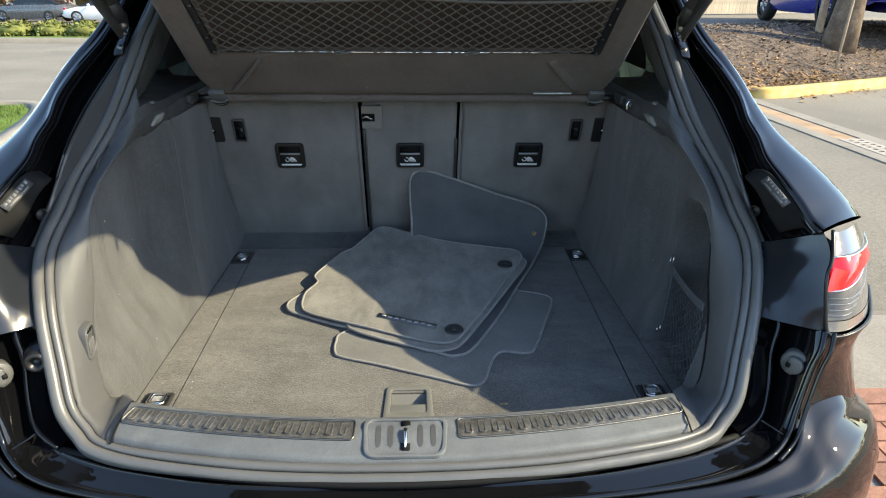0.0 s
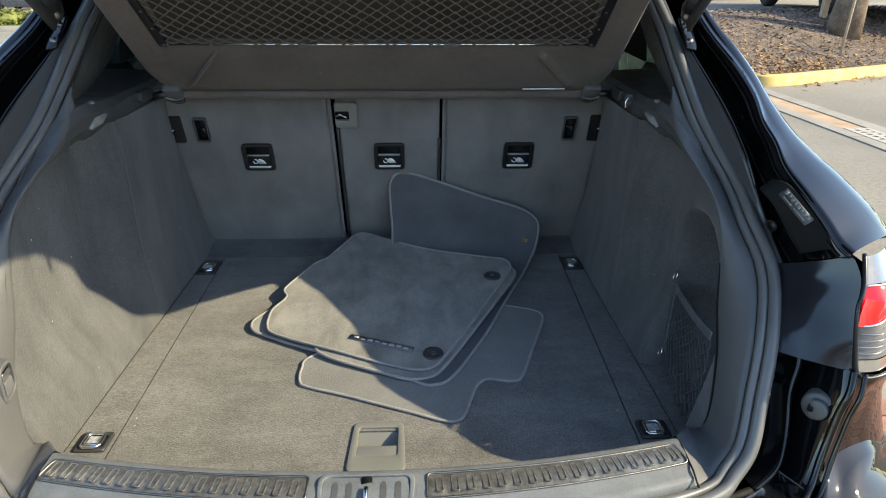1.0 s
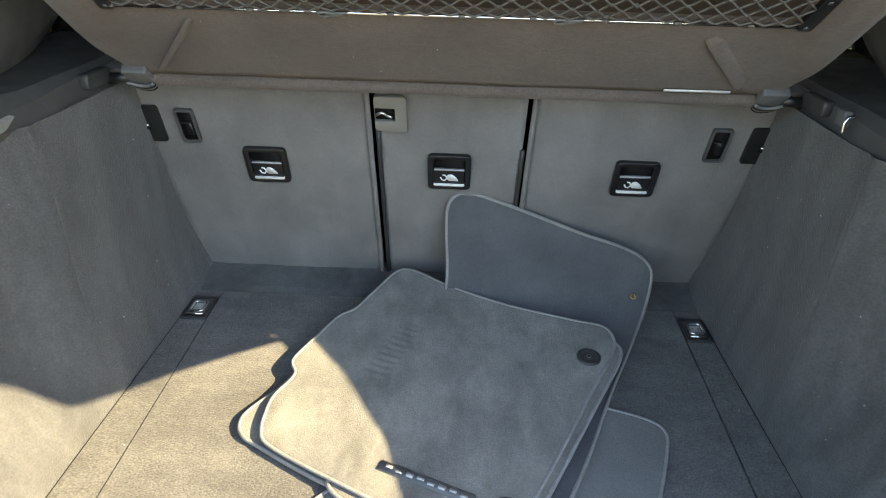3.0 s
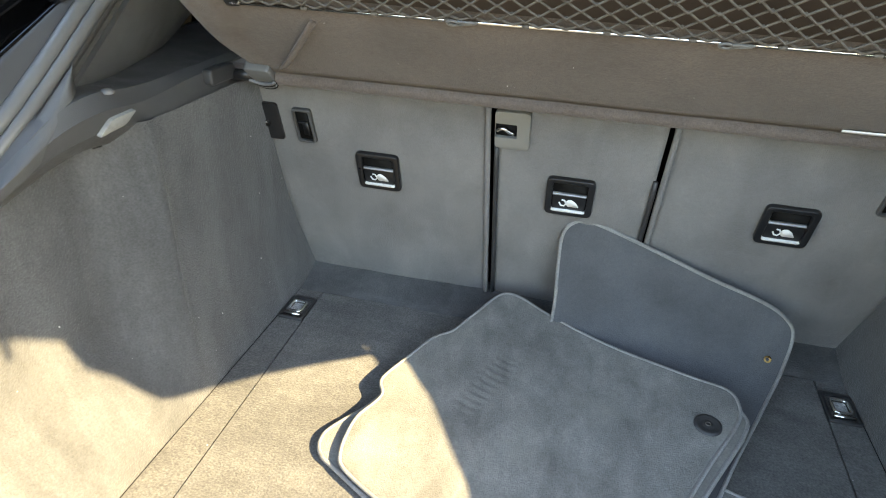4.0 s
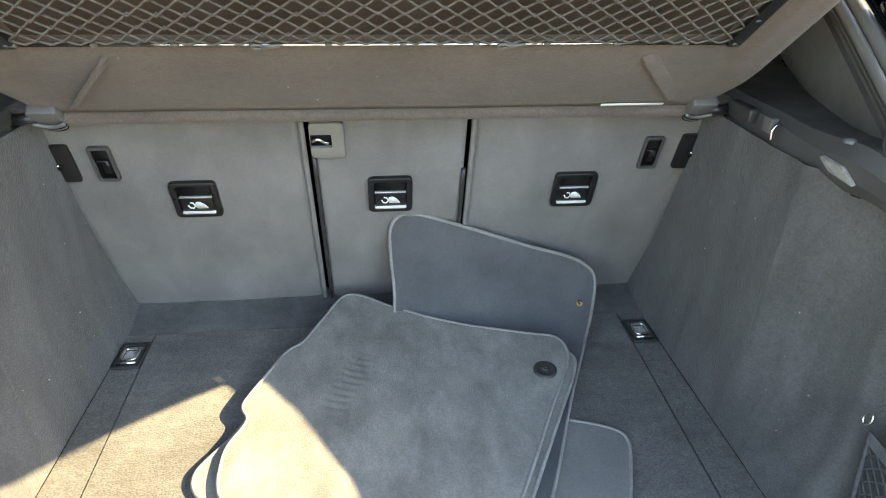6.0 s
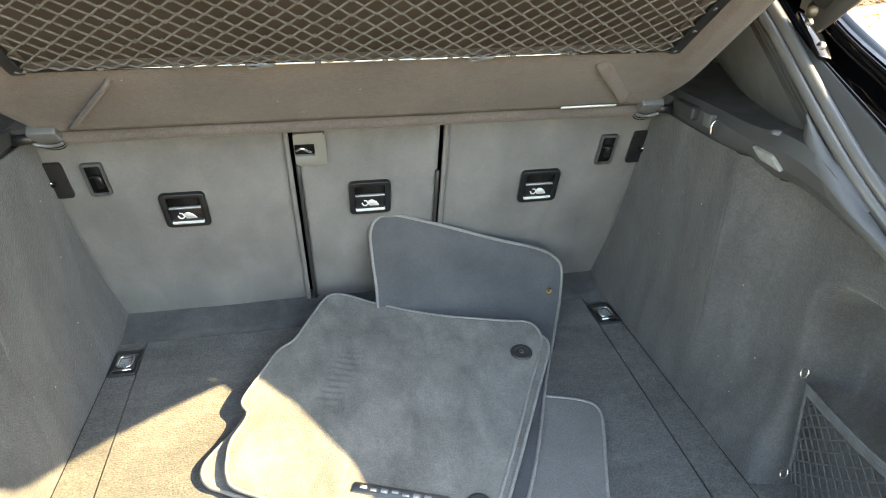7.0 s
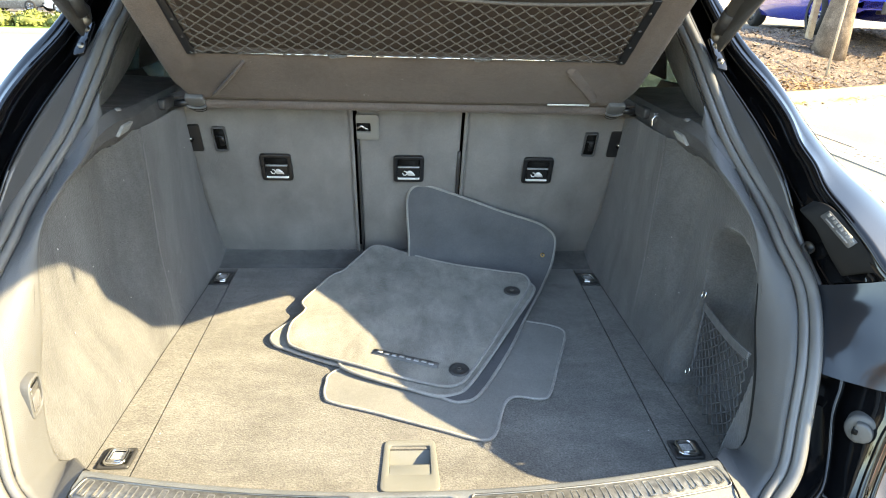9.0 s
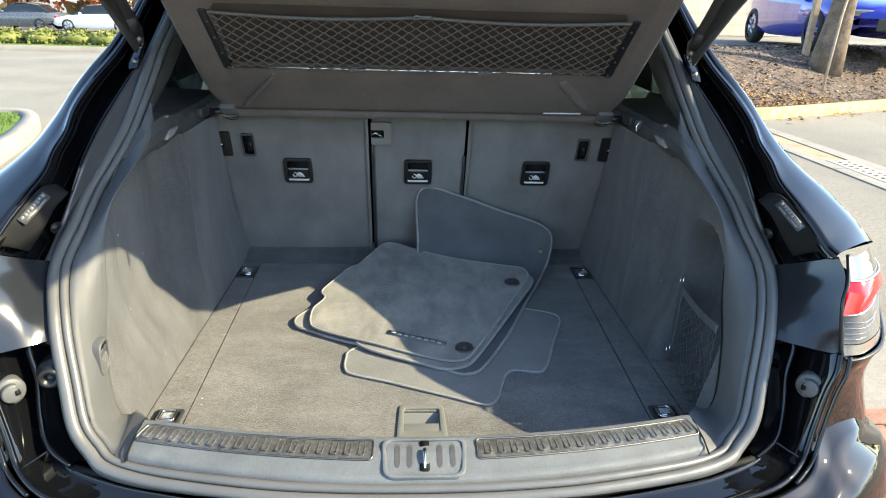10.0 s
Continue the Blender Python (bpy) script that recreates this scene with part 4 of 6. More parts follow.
# lower rear: the seal side of the drain, the rib, and the lip that runs from the lamp round the bumper's top
SEAL_SIDE = [(0.588, 1.004, 0.940), (0.577, 0.982, 0.905), (0.565, 0.960, 0.870), (0.545, 0.926, 0.822), (0.528, 0.908, 0.792), (0.510, 0.890, 0.770)]
RIB = [(0.632, 0.992, 0.933), (0.627, 0.980, 0.905), (0.615, 0.965, 0.870), (0.605, 0.935, 0.812), (0.583, 0.905, 0.780), (0.545, 0.885, 0.762),
       (0.490, 0.862, 0.757), (0.410, 0.838, 0.755), (0.250, 0.808, 0.755), (0, 0.797, 0.755)]
LIP = [(0.667, 0.925, 0.932), (0.659, 0.912, 0.905), (0.648, 0.907, 0.870), (0.632, 0.893, 0.813), (0.612, 0.872, 0.768), (0.570, 0.840, 0.755),
       (0.510, 0.816, 0.748), (0.420, 0.796, 0.745), (0.250, 0.776, 0.745), (0, 0.768, 0.745)]
HOLLOW = (0.075, 0.075, 0.075, 0.07, 0.034, 0.006, 0.003, 0.001, 0, 0)
# side view of a web added to shape the strut's shadow; small peg below
SHADOW_WEB = [(1.512, 1.345), (1.494, 1.325), (1.44, 1.370), (1.359, 1.433), (1.29, 1.479), (1.253, 1.502), (1.21, 1.528), (1.19, 1.546), (1.166, 1.593), (1.147, 1.634), (1.118, 1.672), (1.109, 1.713), (1.104, 1.732),
             (1.048, 1.774), (1.036, 1.781), (1.036, 1.755), (1.028, 1.757), (1.028, 1.787), (0.998, 1.803), (0.932, 1.818), (0.80, 1.83), (0.80, 1.92), (1.0, 1.93), (1.16, 1.760), (1.47, 1.41), (1.50, 1.392), (1.538, 1.374), (1.538, 1.352)]
for s in (-1, 1):
    part("flange", loft([[Vector(a), Vector(a).lerp(Vector(b), 0.25) + Vector((0, -0.002, 0.003)), Vector(a).lerp(Vector(b), 0.7) + Vector((0, -0.003, 0.004)), Vector(b) + Vector((0, -0.001, 0.003)), Vector(b)]
                         for a, b, _, _ in STATION_LINES], s), FLANGE_PAINT, car, "black painted flange beside the seal, pale reflection put into its colour")
    part("gutter", loft([gutter_row(k) for k in range(12)], s), PAINT, car, "glossy black drain channel beside the opening")
    part("quarter_panel", loft([shoulder_row(k) for k in range(12)], s, along=5), PAINT, car, "glossy black quarter panel")
    # bright pressed edges of the channel
    part("channel_edge", tube(mirror(flow([Vector(r[1]) + Vector((0.001, -0.002, 0.001)) for r in STATION_LINES[2:9]], 5), s), 0.0026, sides=8), PAINT, car)
    part("channel_edge", tube(mirror(flow([Vector(r[1]) + Vector((0.007, 0.004, -0.004)) for r in STATION_LINES[2:9]], 5), s), 0.0022, sides=8), PAINT, car)
    # beads added along the channel's outer wall to catch bright reflected lines
    for step, thick in ((8, 0.0042), (13, 0.003)):
        part("channel_bead", tube(mirror(flow([gutter_row(k)[step] + Vector((-0.002, -0.001, 0.001)) for k in range(1, 9)], 5), s), thick, sides=10), PAINT, car)
    part("panel_edge", tube(mirror(flow([Vector(r[2]) for r in STATION_LINES], 5), s), 0.003, sides=8), PAINT, car)
    # raised plate at the channel's foot, which carries the sticker
    foot = [[(0.604, 1.142, 1.124), (0.612, 1.138, 1.133), (0.618, 1.136, 1.140)],
            [(0.601, 1.128, 1.122), (0.614, 1.118, 1.134), (0.627, 1.110, 1.142)],
            [(0.612, 1.105, 1.105), (0.626, 1.092, 1.118), (0.640, 1.080, 1.125)],
            [(0.626, 1.080, 1.072), (0.640, 1.058, 1.090), (0.652, 1.042, 1.098)],
            [(0.640, 1.060, 1.046), (0.652, 1.030, 1.066), (0.660, 1.012, 1.074)]]
    part("foot_plate", loft([[Vector(p) for p in r] for r in foot], s, 3), HOLE, car, "black plate with a maker's sticker", solid=0.006, front=(-s, -1, 0.4), bevel=0.0028)
    # rear face between seal and lamp, below the shoulder
    face = []
    for a, b in (((0.630, 1.098, 1.014), (0.674, 0.998, 1.072)), ((0.627, 1.082, 1.000), (0.676, 0.974, 1.048)), ((0.617, 1.052, 0.980), (0.670, 0.958, 1.010)),
                 ((0.602, 1.016, 0.952), (0.669, 0.940, 0.968)), ((0.592, 0.990, 0.925), (0.672, 0.926, 0.930))):
        a, b = Vector(a), Vector(b)
        face.append([a, a.lerp(b, 0.2) + Vector((-0.001, -0.004, 0)), a.lerp(b, 0.42) + Vector((-0.002, -0.009, 0.002)), a.lerp(b, 0.7) + Vector((-0.001, -0.007, 0.001)), b])
    lines = [flow([row[i] for row in face], 4) for i in range(5)]
    part("rear_panel", sheet([mirror(flow([ln[k] for ln in lines], 3), s) for k in range(len(lines[0]))]), REAR_PAINT, car, "satin black inner rear panel")
    # drain between seal and rib
    rows = []
    for a, b in zip(SEAL_SIDE, RIB):
        a, b = Vector(a), Vector(b)
        rows.append([a, a + Vector((0.004, 0.020, 0)), a.lerp(b, 0.35) + Vector((0, 0.042, -0.004)), a.lerp(b, 0.7) + Vector((0, 0.045, -0.004)), b + Vector((-0.004, 0.024, 0)), b + Vector((-0.003, 0.004, 0)), b])
    part("seal_drain", loft(rows, s), GUTTER_PAINT, car, "glossy black drain below the rear panel")
    part("drain_shelf", slab(rounded([(0.592, 0.918), (0.628, 0.924), (0.624, 0.908), (0.590, 0.900)], 0.004), lambda u, v, d, s=s: (s * u, 1.004 + d, v), -0.004, 0.004), GUTTER_PAINT, car, bevel=0.002)
    # hollow below the lamp, running out into the flat shelf behind the bumper's lip
    rows = []
    for a, b, h in zip(RIB, LIP, HOLLOW):
        a, b = Vector(a), Vector(b)
        sink = Vector((0, h, -0.1 * h - 0.004))
        rows.append([a, a + Vector((0.004, h * 0.4, -0.004)), a.lerp(b, 0.16) + sink, a.lerp(b, 0.45) + sink, a.lerp(b, 0.72) + sink * 0.9, b + Vector((-0.010, h * 0.35, -0.004)), b + Vector((-0.004, 0.004, -0.002)), b])
    part("lamp_cavity", loft(rows, s, along=5), PAINT, car, "glossy black hollow and shelf below the tail lamp")
    rib = [Vector(p) for p in RIB]
    part("drain_rib", tube(mirror(flow([Vector((0.640, 0.986, 0.942))] + rib[:6], 6), s), lambda t: 0.0044 - 0.0022 * t, sides=10, flat=1.5), GUTTER_PAINT, car, "bright edged rib between the drains")
    part("lip_ridge", tube(mirror(flow(LIP, 6), s), 0.0052, sides=12), PAINT, car)
    part("lip_ridge", tube(mirror(flow([Vector(p) + Vector((0.010, -0.008, 0.0)) for p in LIP[:6]], 6), s), 0.0034, sides=10), PAINT, car)
    part("floor_seam", tube(mirror([Vector(RIB[4]) + Vector((0, 0, -0.003)), Vector(RIB[4]).lerp(Vector(LIP[4]), 0.5) + Vector((0, 0.012, -0.006)), Vector(LIP[4])], s), 0.0022, sides=6), GUTTER_PAINT, car)
    stop_at, stop_out = Vector((0.637, 0.932, 0.866)), Vector((-0.72, -0.68, 0.12)).normalized()
    stop_side = Vector((0, 0, 1)).cross(stop_out).normalized()

    def on_stop(u, v, d, s=s):
        q = stop_at + stop_side * u + stop_out.cross(stop_side) * v + stop_out * d
        return (s * q.x, q.y, q.z)
    stop = part("buffer", lathe([(0.0, 0.003), (0.019, 0.003), (0.0215, 0.001), (0.0225, -0.003), (0.0225, -0.03)], (s * stop_at.x, stop_at.y, stop_at.z), (s * stop_out.x, stop_out.y, stop_out.z), sides=24), BUFFER_GREY, car, "pale rubber end stop")
    block = rounded([(0.015 * math.cos(a), 0.015 * math.sin(a)) for a in np.linspace(-2.2, 2.2, 12)], 0.002, 2)
    part("buffer_block", slab(block, on_stop, 0.0, 0.014), BUFFER_GREY, stop, bevel=0.003)
    part("buffer_key", slab(rounded(rect(-0.0105, -0.004, -0.003, 0.004), 0.002), on_stop, 0.004, 0.0147), HOLE, stop)
    if s < 0:
        part("threaded_stop", lathe([(0.0, 0.012), (0.008, 0.012), (0.009, 0.026), (0.015, 0.026), (0.017, 0.022), (0.017, 0.006), (0.022, 0.005), (0.022, -0.02)], (s * 0.594, 0.974, 0.874), (-0.3 * s, -1, 0.1), sides=20), SATIN, car, "black threaded rubber end stop")
    else:
        part("clip", box((0.589, 0.985, 0.868), (0.600, 1.000, 0.884)), PALE_PLASTIC, car, "small pale clip", smooth=False, bevel=0.002)
    part("stop", lathe([(0.0, 0.004), (0.006, 0.004), (0.0065, 0.009), (0.009, 0.010), (0.0105, 0.009), (0.011, 0.0), (0.011, -0.02)], (s * 0.640, 1.152, 1.052), (0, -0.75, 0.66), sides=16), DARK_PLASTIC, car, "black rubber stop")
    # maker's sticker with lines that cannot be read
    n = Vector((-0.60, -0.62, 0.50)).normalized()
    along = (Vector((0.645, 1.050, 1.092)) - Vector((0.618, 1.118, 1.136))).normalized()
    up = n.cross(along)
    c = Vector((0.6335, 1.083, 1.1125)) + n * 0.006

    def on_sticker(u, v, d, c=c):
        q = c + along * u + up * v + n * d
        return (s * q.x, q.y, q.z)
    sticker = part("sticker", slab(rounded(rect(-0.031, -0.0085, 0.031, 0.0065), 0.002), on_sticker, -0.0008, -0.0002), LEDGE_PLASTIC, car, "small grey sticker, lines illegible")
    for u, w, v, h in ((-0.025, 0.0028, 0.0018, 0.0026), (-0.0175, 0.0022, 0.0024, 0.0020), (-0.011, 0.0026, 0.0016, 0.0026), (-0.004, 0.0022, 0.0022, 0.0022), (0.003, 0.0028, 0.0016, 0.0024), (0.010, 0.0020, 0.0022, 0.0022),
                       (0.0165, 0.0026, 0.0016, 0.0026), (0.024, 0.0030, 0.0020, 0.0022), (-0.014, 0.009, -0.0050, 0.0011), (0.012, 0.012, -0.0048, 0.0011)):
        part("sticker_line", slab(rounded(rect(u - w, v - h, u + w, v + h), 0.0006, 2), on_sticker, -0.0004, 0.0002), STICKER, sticker)
    # hinge bracket of the strut: a screwed plate on the flange
    def on_plate(u, v, d, s=s):
        q = Vector((0.606, 1.498, 1.312)) + Vector((0.02, 0.80, 0.60)).normalized() * u + Vector((0.9, -0.25, -0.35)).normalized() * v + Vector((-0.3, -0.75, 0.6)).normalized() * d
        return (s * q.x, q.y, q.z)
    plate_part = part("hinge_plate", slab(rounded([(-0.036, -0.012), (0.050, -0.012), (0.050, 0.016), (0.0, 0.018), (-0.030, 0.012)], 0.006), on_plate, -0.004, 0.006), GUTTER_PAINT, car, "black screwed hinge plate", bevel=0.002)
    for u in (-0.012, 0.032):
        part("screw", disc(on_plate(u, 0.0, 0.006), Vector(on_plate(0, 0, 1)) - Vector(on_plate(0, 0, 0)), 0.006, 0.003, sides=12), STEEL, plate_part)
    # gas strut with its bracket
    strut = part("gas_strut", tube([(s * 0.603, 1.485, 1.385), (s * 0.603, 1.185, 1.715)], 0.0145, sides=16), PLASTIC, car, "grey gas strut holding the tailgate")
    # added web behind the strut: its lower edge cuts the shadow on the far wall
    part("strut_cover", slab(SHADOW_WEB, lambda u, v, d, s=s: (s * (0.603 + d), u, v), -0.003, 0.003), LEDGE_PLASTIC, strut)
    part("strut_socket", tube([(s * 0.603, 1.502, 1.366), (s * 0.603, 1.472, 1.399)], 0.0165, sides=14), DARK_PLASTIC, strut)
    part("ball_joint", lathe([(0.0, 0.012), (0.006, 0.0105), (0.0105, 0.006), (0.012, 0.0), (0.0105, -0.006), (0.006, -0.0105), (0.0, -0.012)], (s * 0.603, 1.512, 1.352), (0, 0, 1), sides=16), STEEL, strut)

# tail lamps on the body's corners
for s in (-1, 1):
    tail = part("tail_lamp", sheet([mirror([Vector(p) for p in row], s) for row in (
        flow([(0.680, 0.988, 1.074), (0.712, 1.002, 1.074), (0.760, 1.045, 1.072), (0.812, 1.125, 1.058)], 5),
        flow([(0.674, 0.962, 1.045), (0.712, 0.975, 1.044), (0.765, 1.020, 1.042), (0.822, 1.105, 1.030)], 5))]), DIM_LENS, car, "tail lamp with red and clear lenses")
    part("red_lens", sheet([mirror(row, s) for row in (
        flow([(0.673, 0.960, 1.044), (0.712, 0.970, 1.043), (0.767, 1.018, 1.041), (0.824, 1.104, 1.029)], 5),
        flow([(0.664, 0.948, 1.020), (0.705, 0.948, 1.026), (0.770, 1.006, 1.024), (0.830, 1.10, 1.012)], 5),
        flow([(0.662, 0.940, 0.995), (0.690, 0.938, 1.000), (0.745, 0.985, 1.003), (0.832, 1.098, 1.002)], 5))]), RED_LENS, tail, "red lens")
    part("red_facet", sheet([mirror(row, s) for row in (
        [(0.667, 0.9445, 1.034), (0.690, 0.943, 1.028), (0.712, 0.953, 1.017)],
        [(0.6625, 0.940, 1.012), (0.680, 0.936, 1.010), (0.712, 0.951, 1.016)],
        [(0.6605, 0.9355, 0.996), (0.678, 0.933, 0.998), (0.705, 0.947, 1.006)])]), RED_FACET, tail, "bright red inner facet")
    part("lower_lens", sheet([mirror(row, s) for row in (
        flow([(0.662, 0.940, 0.994), (0.690, 0.938, 0.999), (0.745, 0.985, 1.002), (0.833, 1.098, 1.001)], 5),
        flow([(0.665, 0.934, 0.965), (0.705, 0.938, 0.966), (0.765, 0.986, 0.968), (0.838, 1.09, 0.968)], 5),
        flow([(0.669, 0.929, 0.948), (0.709, 0.935, 0.948), (0.769, 0.982, 0.951), (0.840, 1.087, 0.954)], 5))]), CLEAR_LENS, tail, "clear lower lens")
    for k in range(4):
        z = 0.984 - 0.0095 * k
        part("lens_ridge", tube(mirror(flow([(0.6655, 0.9365 - 0.0016 * k, z), (0.703, 0.9365 - 0.001 * k, z + 0.001), (0.756, 0.984 - 0.0005 * k, z + 0.002), (0.834, 1.092, z + 0.002)], 5), s), 0.0005, sides=6), GREY_LENS, tail)
    part("lens_seam", tube(mirror(flow([(0.661, 0.9385, 0.995), (0.690, 0.936, 1.000), (0.745, 0.983, 1.003), (0.833, 1.097, 1.002)], 5), s), 0.0016, sides=6), CHROME, tail)
    part("lens_seam", tube(mirror(flow([(0.674, 0.959, 1.045), (0.712, 0.969, 1.044), (0.767, 1.017, 1.042), (0.824, 1.103, 1.030)], 5), s), 0.0016, sides=6), CHROME, tail)
    part("lower_strip", sheet([mirror(row, s) for row in (
        flow([(0.669, 0.928, 0.947), (0.709, 0.934, 0.947), (0.769, 0.981, 0.950), (0.840, 1.086, 0.953)], 5),
        flow([(0.672, 0.924, 0.930), (0.712, 0.932, 0.930), (0.772, 0.978, 0.934), (0.842, 1.085, 0.938)], 5))]), CHROME, tail, "bright lower strip")
    part("lamp_rim", tube(mirror(flow([(0.683, 0.990, 1.078), (0.672, 0.960, 1.045), (0.661, 0.946, 1.020), (0.660, 0.938, 0.995), (0.664, 0.932, 0.965), (0.672, 0.921, 0.926), (0.715, 0.928, 0.925), (0.775, 0.974, 0.929), (0.845, 1.08, 0.933)], 5), s), 0.003), SATIN, tail)


# bumper: shelf behind the lip's outside, rolled edge and face
SHELF_IN = [(0, 0.757, 0.742), (0.25, 0.765, 0.742), (0.42, 0.785, 0.742), (0.505, 0.800, 0.744), (0.562, 0.818, 0.748), (0.612, 0.845, 0.758), (0.640, 0.880, 0.782), (0.664, 0.915, 0.792),
            (0.706, 0.935, 0.795), (0.749, 0.950, 0.787), (0.795, 0.975, 0.760), (0.835, 1.040, 0.745), (0.875, 1.25, 0.735), (0.90, 1.55, 0.73)]
SHELF_OUT = [(0, 0.715, 0.732), (0.25, 0.725, 0.732), (0.42, 0.752, 0.733), (0.51, 0.774, 0.734), (0.57, 0.788, 0.734), (0.62, 0.803, 0.735), (0.66, 0.822, 0.735), (0.695, 0.840, 0.735),
             (0.735, 0.866, 0.733), (0.772, 0.896, 0.730), (0.815, 0.945, 0.724), (0.853, 1.020, 0.716), (0.890, 1.25, 0.70), (0.915, 1.55, 0.69)]
rows = []
for i, (a, b) in enumerate(zip(SHELF_IN, SHELF_OUT)):
    before, after = Vector(SHELF_OUT[max(i - 1, 0)]), Vector(SHELF_OUT[min(i + 1, len(SHELF_OUT) - 1)])
    out = Vector(((after - before).y, -(after - before).x, 0)).normalized()
    a, b = Vector(a), Vector(b)
    w = smooth01((i - 5) / 3) * (1 - smooth01((i - 10) / 2))
    b += out * -0.034 * w + Vector((0, 0, 0.036 * w))
    rows.append([a + Vector((0, 0.012, -0.006)), a + Vector((0, 0.004, 0.001)), a, a.lerp(b, 0.12) + Vector((0, 0, -0.004 + 0.003 * w)), a.lerp(b, 0.5) + Vector((0, 0, -0.004 + 0.008 * w)), a.lerp(b, 0.88) + Vector((0, 0, -0.001 + 0.004 * w)), b,
                 b + out * (0.007 + 0.018 * w) + Vector((0, 0, -0.006 - 0.006 * w)), b + out * (0.012 + 0.030 * w) + Vector((0, 0, -0.020 - 0.014 * w)), b + out * (0.017 + 0.038 * w) + Vector((0, 0, -0.06 - 0.014 * w)),
                 b + out * (0.018 + 0.040 * w) + Vector((0, 0, -0.12 - 0.02 * w)), b + out * (0.005 + 0.034 * w) + Vector((0, 0, -0.24)), b - out * (0.03 - 0.03 * w) + Vector((0, 0, -0.36)), b - out * (0.10 - 0.03 * w) + Vector((0, 0, -0.42))])
lines = [flow([r[i] for r in rows], 7) for i in range(len(rows[0]))]
half = [[ln[k] for ln in lines] for k in range(len(lines[0]))]
full = [[(-x, y, z) for x, y, z in r] for r in half[:0:-1]] + half
part("bumper", sheet(full), PAINT, car, "glossy black rear bumper")
part("bumper_gap", tube([Vector((x, 0.797 + 0.31 * x * x, 0.757)) for x in np.linspace(-0.54, 0.54, 40)], 0.006, sides=6), HOLE, car)
# flank between lamp and bumper
for s in (-1, 1):
    top_line = [(0.667, 0.922, 0.930), (0.690, 0.920, 0.927), (0.715, 0.927, 0.926), (0.776, 0.971, 0.931), (0.845, 1.078, 0.934), (0.868, 1.14, 0.936), (0.90, 1.25, 0.94), (0.93, 1.55, 0.93)]
    low_line = [(0.636, 0.885, 0.790), (0.664, 0.912, 0.792), (0.706, 0.932, 0.795), (0.751, 0.952, 0.786), (0.797, 0.979, 0.758), (0.837, 1.044, 0.743), (0.877, 1.25, 0.733), (0.90, 1.55, 0.728)]
    rows = []
    for t in (0, 0.06, 0.2, 0.4, 0.6, 0.8, 0.92, 1.0):
        inward = 0.012 * math.sin(math.pi * t) + 0.004 * (t == 0)
        rows.append(mirror(flow([Vector(a).lerp(Vector(b), t) + Vector((-inward * 0.4, inward, 0)) for a, b in zip(top_line, low_line)], 6), s))
    part("corner_panel", sheet(rows), PAINT, car, "glossy black body corner")
    part("lip_band", loft([[Vector(p) + Vector((0.004, -0.003, 0)), Vector(p) + Vector((0.010, 0.004, -0.002)), Vector(q)] for p, q in
                           (((0.667, 0.925, 0.932), (0.672, 0.924, 0.930)), ((0.659, 0.912, 0.905), (0.668, 0.914, 0.905)), ((0.648, 0.907, 0.870), (0.662, 0.910, 0.870)), ((0.632, 0.893, 0.813), (0.652, 0.900, 0.815)), ((0.612, 0.872, 0.768), (0.640, 0.882, 0.784)))], s), GUTTER_PAINT, car)
    part("flank", sheet([mirror(r, s) for r in ([(0.93, 1.40, 0.90), (0.935, 1.40, 0.7), (0.90, 1.40, 0.35)], [(0.94, 2.3, 0.93), (0.945, 2.3, 0.7), (0.90, 2.3, 0.35)], [(0.94, 4.2, 0.93), (0.945, 4.2, 0.7), (0.90, 4.2, 0.35)], [(0.85, 5.2, 0.85), (0.86, 5.3, 0.6), (0.80, 5.2, 0.35)])]), PAINT, car)


# ---- the rest of the car: roof, glass, flanks, bonnet, wheels ----
def hull(rows, s):
    return sheet([mirror(flow(r, 4), s) for r in rows])


